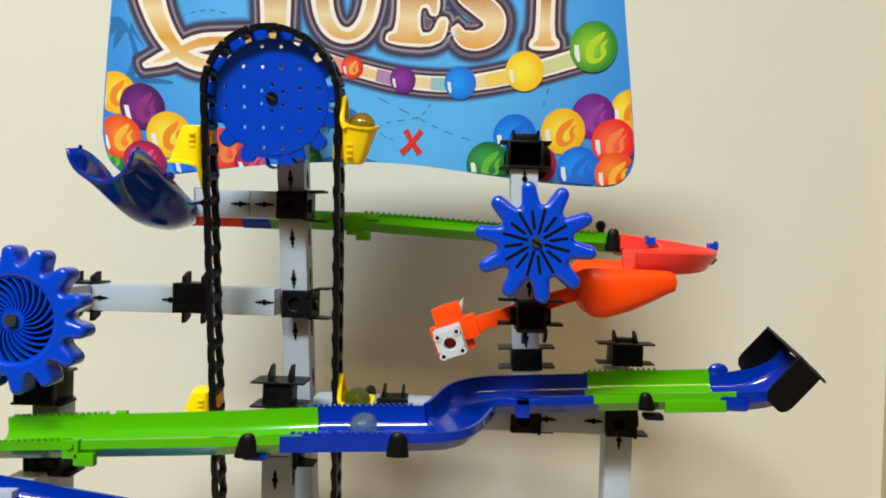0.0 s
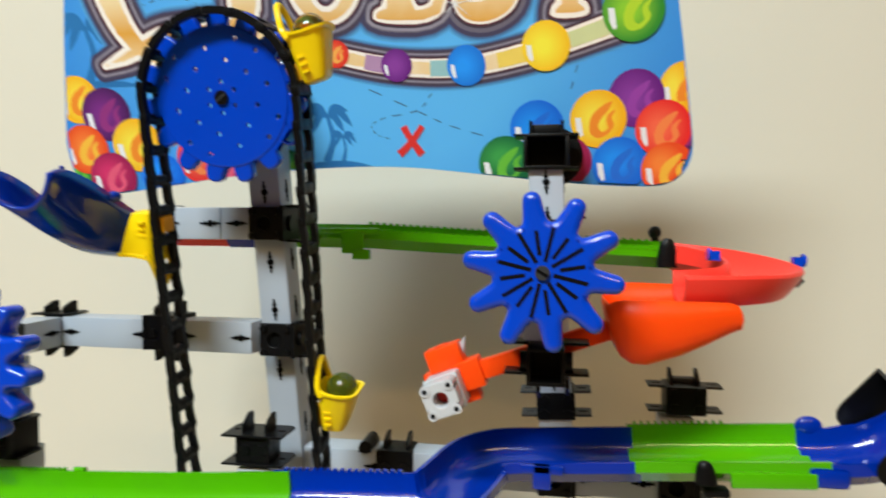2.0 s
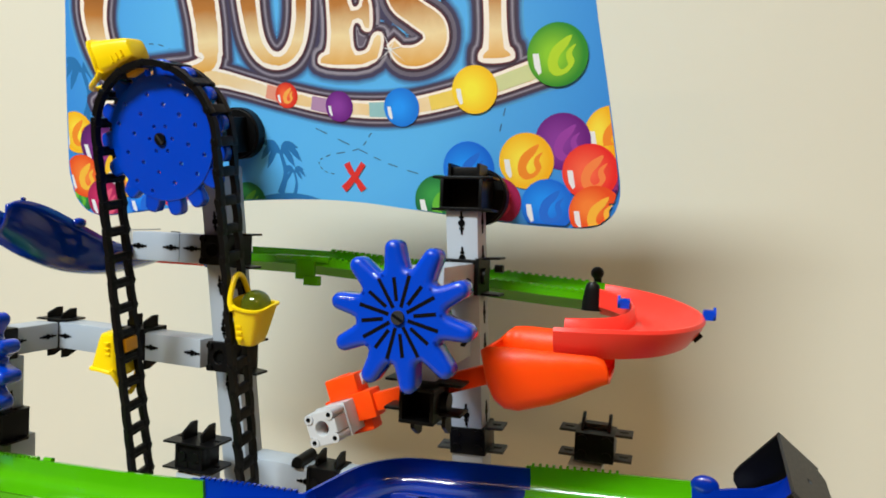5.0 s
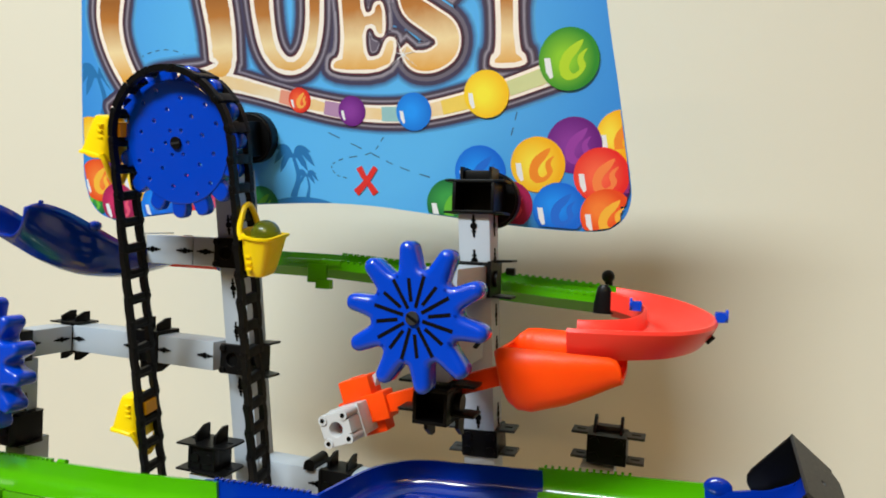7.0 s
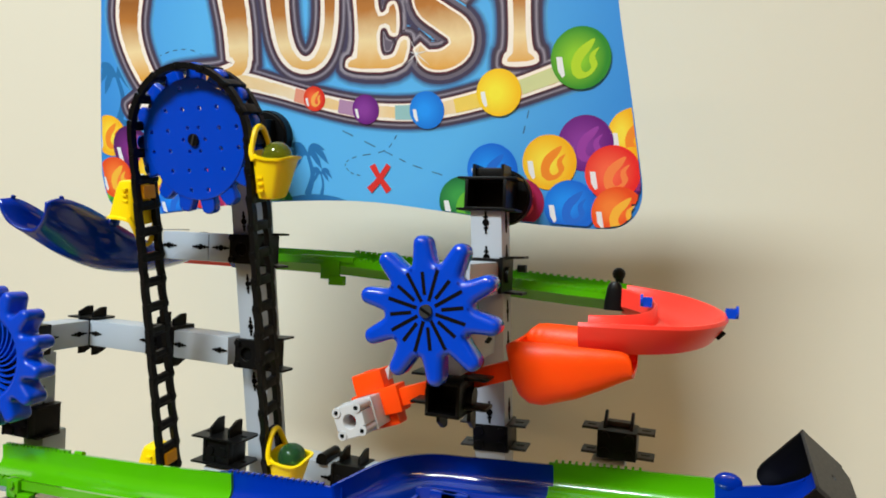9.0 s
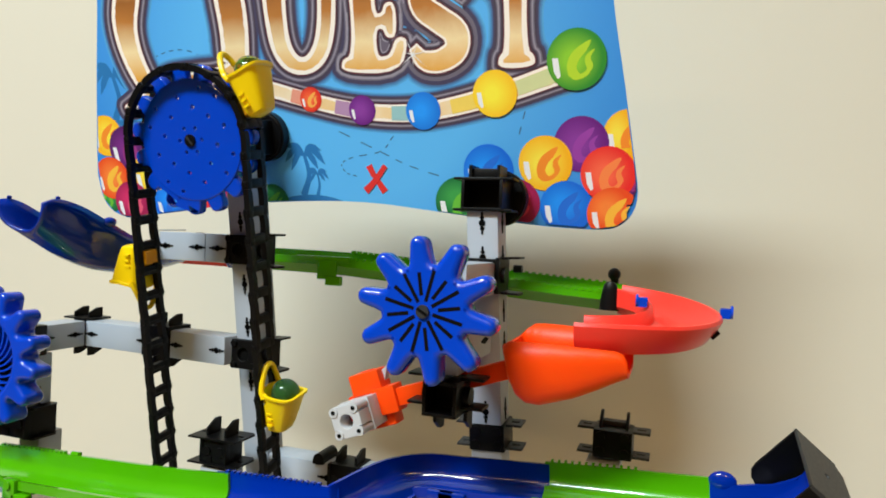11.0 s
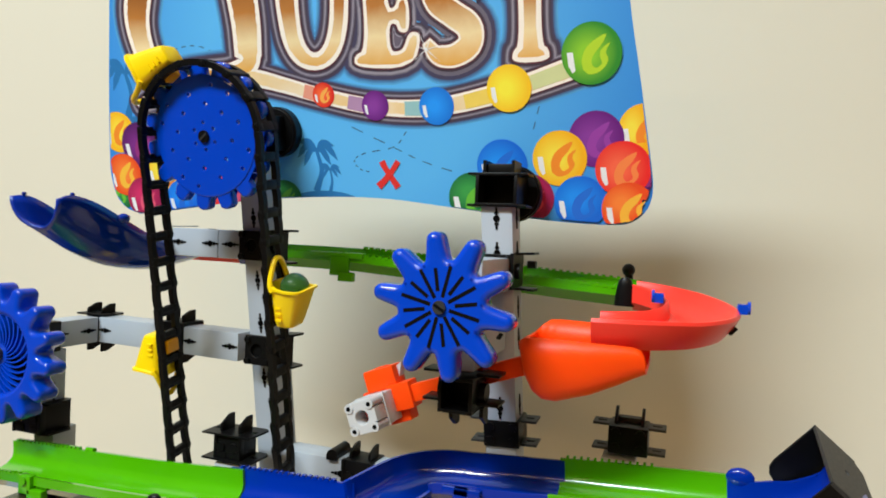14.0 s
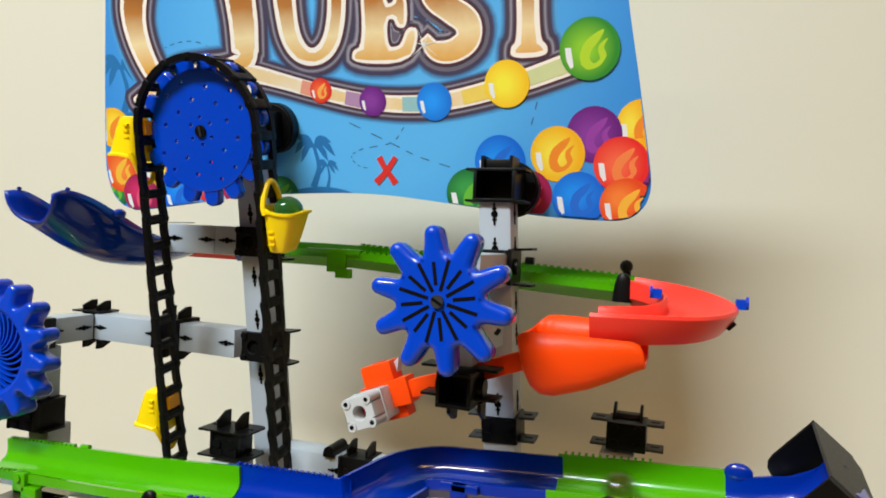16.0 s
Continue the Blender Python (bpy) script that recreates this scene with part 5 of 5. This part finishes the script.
for line in ([(-0.0400, 1.1905), (-0.0155, 1.1795), (0.0006, 1.1723), (0.0227, 1.1657)], [(-0.0080, 1.1880), (-0.0155, 1.1800), (-0.0325, 1.1766), (-0.0396, 1.1728), (-0.0365, 1.1679), (-0.0290, 1.1660)], [(0.0640, 1.2000), (0.0600, 1.1850)], [(-0.1560, 1.2330), (-0.1450, 1.2360), (-0.1330, 1.2360), (-0.1200, 1.2310)]):
    c = curve2(line, 8)
    for i in range(0, len(c) - 2, 4):
        printed("dash", [stroke(c[i:i + 3], (0.00028, 0.00028))], 0.00004, INK)


def palm(x, z, h, bow):
    """A palm with a bowed trunk, thick at the foot, and drooping fronds."""
    c = curve2([(x + bow, z), (x - bow * 0.9, z + h * 0.5), (x, z + h)], 6)
    ob = printed("palm_trunk", [edge_clip(stroke(c, (h * 0.095, h * 0.060, h * 0.045)))], 0.000028, PALM)
    fronds = ((-0.20, 0.22, -0.52, 0.22), (-0.28, 0.12, -0.55, -0.16), (-0.18, 0.02, -0.40, -0.38), (0.16, 0.20, 0.48, 0.12), (0.26, 0.12, 0.56, -0.22), (0.16, 0.00, 0.36, -0.34))
    for i, (mx, mz, ex, ez) in enumerate(fronds):
        f = curve2([(x, z + h), (x + mx * h, z + h + mz * h), (x + ex * h, z + h + ez * h)], 6)
        printed("palm_leaf", [edge_clip(stroke(f, (h * 0.025, h * 0.055, h * 0.080, h * 0.075, h * 0.006)))], 0.00003 + 0.000002 * i, PALM, ob)


def mound(x0, x1, z, h):
    """The sandy rise under the palms."""
    top = [(x0 + (x1 - x0) * k / 16, z + h * math.sin(math.pi * k / 16) ** 0.7) for k in range(17)]
    printed("printed_mound", [edge_clip(top + [(x1, z - 0.0012), (x0, z - 0.0012)])], 0.000026, PALM)


palm(-0.0625, 1.1550, 0.0225, -0.0022)
palm(-0.0550, 1.1550, 0.0120, -0.0008)
palm(-0.1874, 1.1965, 0.0265, -0.0026)
mound(-0.0790, -0.0400, 1.1520, 0.0035)
mound(-0.1990, -0.1640, 1.1955, 0.0022)


# ---- all that moves ----
def motions():
    step = 0.25
    times = [step * i for i in range(int(16 / step) + 1)]
    for i, ob in enumerate(links):
        s0 = S_B + i * PITCH
        walk(ob, [(t, on_loop(s0 + SPEED * t)) for t in times])
    for ob, s0 in zip(buckets, BUCKET_S):
        walk(ob, [(t, bucket_pose(s0 + SPEED * t)) for t in times])
    home = Matrix.Translation((WX, 0.3690, WZ))
    walk(sprocket, [(t, home @ pose(0, 0, 0, 10.2, 0, 0) @ pose(0, 0, 0, 0, -5.0 - math.degrees(SPEED * t / R), 0)) for t in times])

    tips = [(0, 0), (5.48, 0), (5.60, 24), (5.68, 41), (5.75, 38), (5.88, 14), (5.96, 0), (6.02, 3), (6.10, 0), (15.13, 0), (15.20, 5), (15.30, 24), (15.40, 41), (15.47, 40), (15.50, 36), (15.60, 16), (15.70, 1), (15.80, 3.5), (15.90, 0), (16, 0)]
    walk(scoop, [(t, Matrix.Translation(PIVOT) @ pose(0, 0, 0, 0, a, 0)) for t, a in tips])

    def at(x, y, z):
        return Matrix.Translation((x, y, z))

    def riding(s0, t, spill=99.0):
        """In its bucket; from a little before the time spill it rolls towards the mouth."""
        out = 0.0075 * min(1.0, max(0.0, (t - spill + 0.8) / 0.7))
        return Matrix.Translation(bucket_pose(s0 + SPEED * t, 0.0141, 0.0068 + out).translation)

    def low(x, y=None):
        """On the lower run's floor."""
        if y is None:
            y = float(np.interp(x, [p[0] for p in [(-0.24, 0.378), *zig]], [p[1] for p in [(-0.24, 0.378), *zig]]))
        return at(x, y, lower_floor(x) + MR + 0.0004)

    def up(x):
        return at(x, 0.468, upper_floor(x) + MR + 0.0004)

    def turn(deg):
        a = radians(deg)
        return at(CX + 0.0395 * math.sin(a), CY + 0.0395 * math.cos(a), dish_floor(a) + MR + 0.0006)

    def in_scoop(a, x, z):
        return Matrix.Translation((Matrix.Translation(PIVOT) @ pose(0, 0, 0, 0, a, 0)) @ Vector((x, 0, z)))

    def chute(k):
        return [at(-0.152, 0.3790, 1.1950), at(-0.1565, 0.3800, 1.1270), at(-0.1600, 0.4130, 1.1200), at(-0.1460, 0.4510, 1.1200)][k]

    s = BUCKET_S[3]
    rows = [(t, riding(s, t, 4.35)) for t in times if t <= 4.3] + [(4.35, riding(s, 4.35, 4.35)), (4.42, chute(0)), (4.52, chute(1)), (4.62, chute(2)), (4.74, chute(3)), (4.84, up(-0.10)), (4.98, up(-0.02)), (5.12, up(0.08)), (5.20, turn(50)), (5.28, turn(122)), (5.35, turn(158)), (5.42, at(0.099, 0.381, 1.0995)), (5.48, in_scoop(0, 0.040, 0.0075)), (5.60, in_scoop(24, 0.052, 0.0110)), (5.68, in_scoop(41, 0.070, 0.0180)), (5.73, low(0.125)), (5.80, low(0.090)), (5.88, low(0.035)), (5.93, low(0.014)), (6.00, low(-0.03)), (6.10, low(-0.11)), (6.20, low(-0.20)), (6.26, low(-0.238)), (6.34, at(-0.260, 0.345, 0.9785)), (6.60, at(-0.20, 0.3476, 0.9692)), (7.0, at(-0.145, 0.3506, 0.9605)), (16, at(-0.145, 0.3506, 0.9605))]
    walk(marble_amber, rows)

    s = BUCKET_S[2]
    rows = [(t, riding(s, t, 13.72)) for t in times if t <= 13.7] + [(13.72, riding(s, 13.72, 13.72)), (13.80, chute(0)), (13.90, chute(1)), (14.0, chute(2)), (14.15, chute(3)), (14.30, up(-0.11)), (14.50, up(-0.02)), (14.70, up(0.078)), (14.80, turn(50)), (14.90, turn(122)), (15.00, turn(156)), (15.10, at(0.098, 0.381, 1.0995)), (15.17, in_scoop(3, 0.040, 0.0075)), (15.20, in_scoop(5, 0.038, 0.0070)), (15.30, in_scoop(24, 0.050, 0.0105)), (15.40, in_scoop(41, 0.068, 0.0175)), (15.46, low(0.128)), (15.50, low(0.141)), (15.60, low(0.166, 0.399)), (15.70, at(0.189, 0.397, 1.0360)), (15.75, at(0.190, 0.397, 1.0370)), (15.80, at(0.178, 0.3985, 1.0300)), (15.90, low(0.147)), (16.0, low(0.116))]
    walk(marble_olive, rows)

    s = BUCKET_S[1]
    walk(marble_green, [(t, riding(s, t)) for t in times])

    run = [(0.0, -0.032), (0.1, -0.0495), (0.2, -0.068), (0.3, -0.0895), (0.4, -0.1135), (0.5, -0.144), (0.6, -0.1735), (0.7, -0.202), (0.8, -0.236)]
    rows = [(t, low(x)) for t, x in run] + [(0.9, at(-0.260, 0.350, 0.9830)), (1.0, at(-0.255, 0.3448, 0.9780)), (1.4, at(-0.19, 0.3482, 0.9676)), (1.8, at(-0.128, 0.3515, 0.9579)), (16, at(-0.128, 0.3515, 0.9579))]
    walk(marble_clear, rows)


motions()
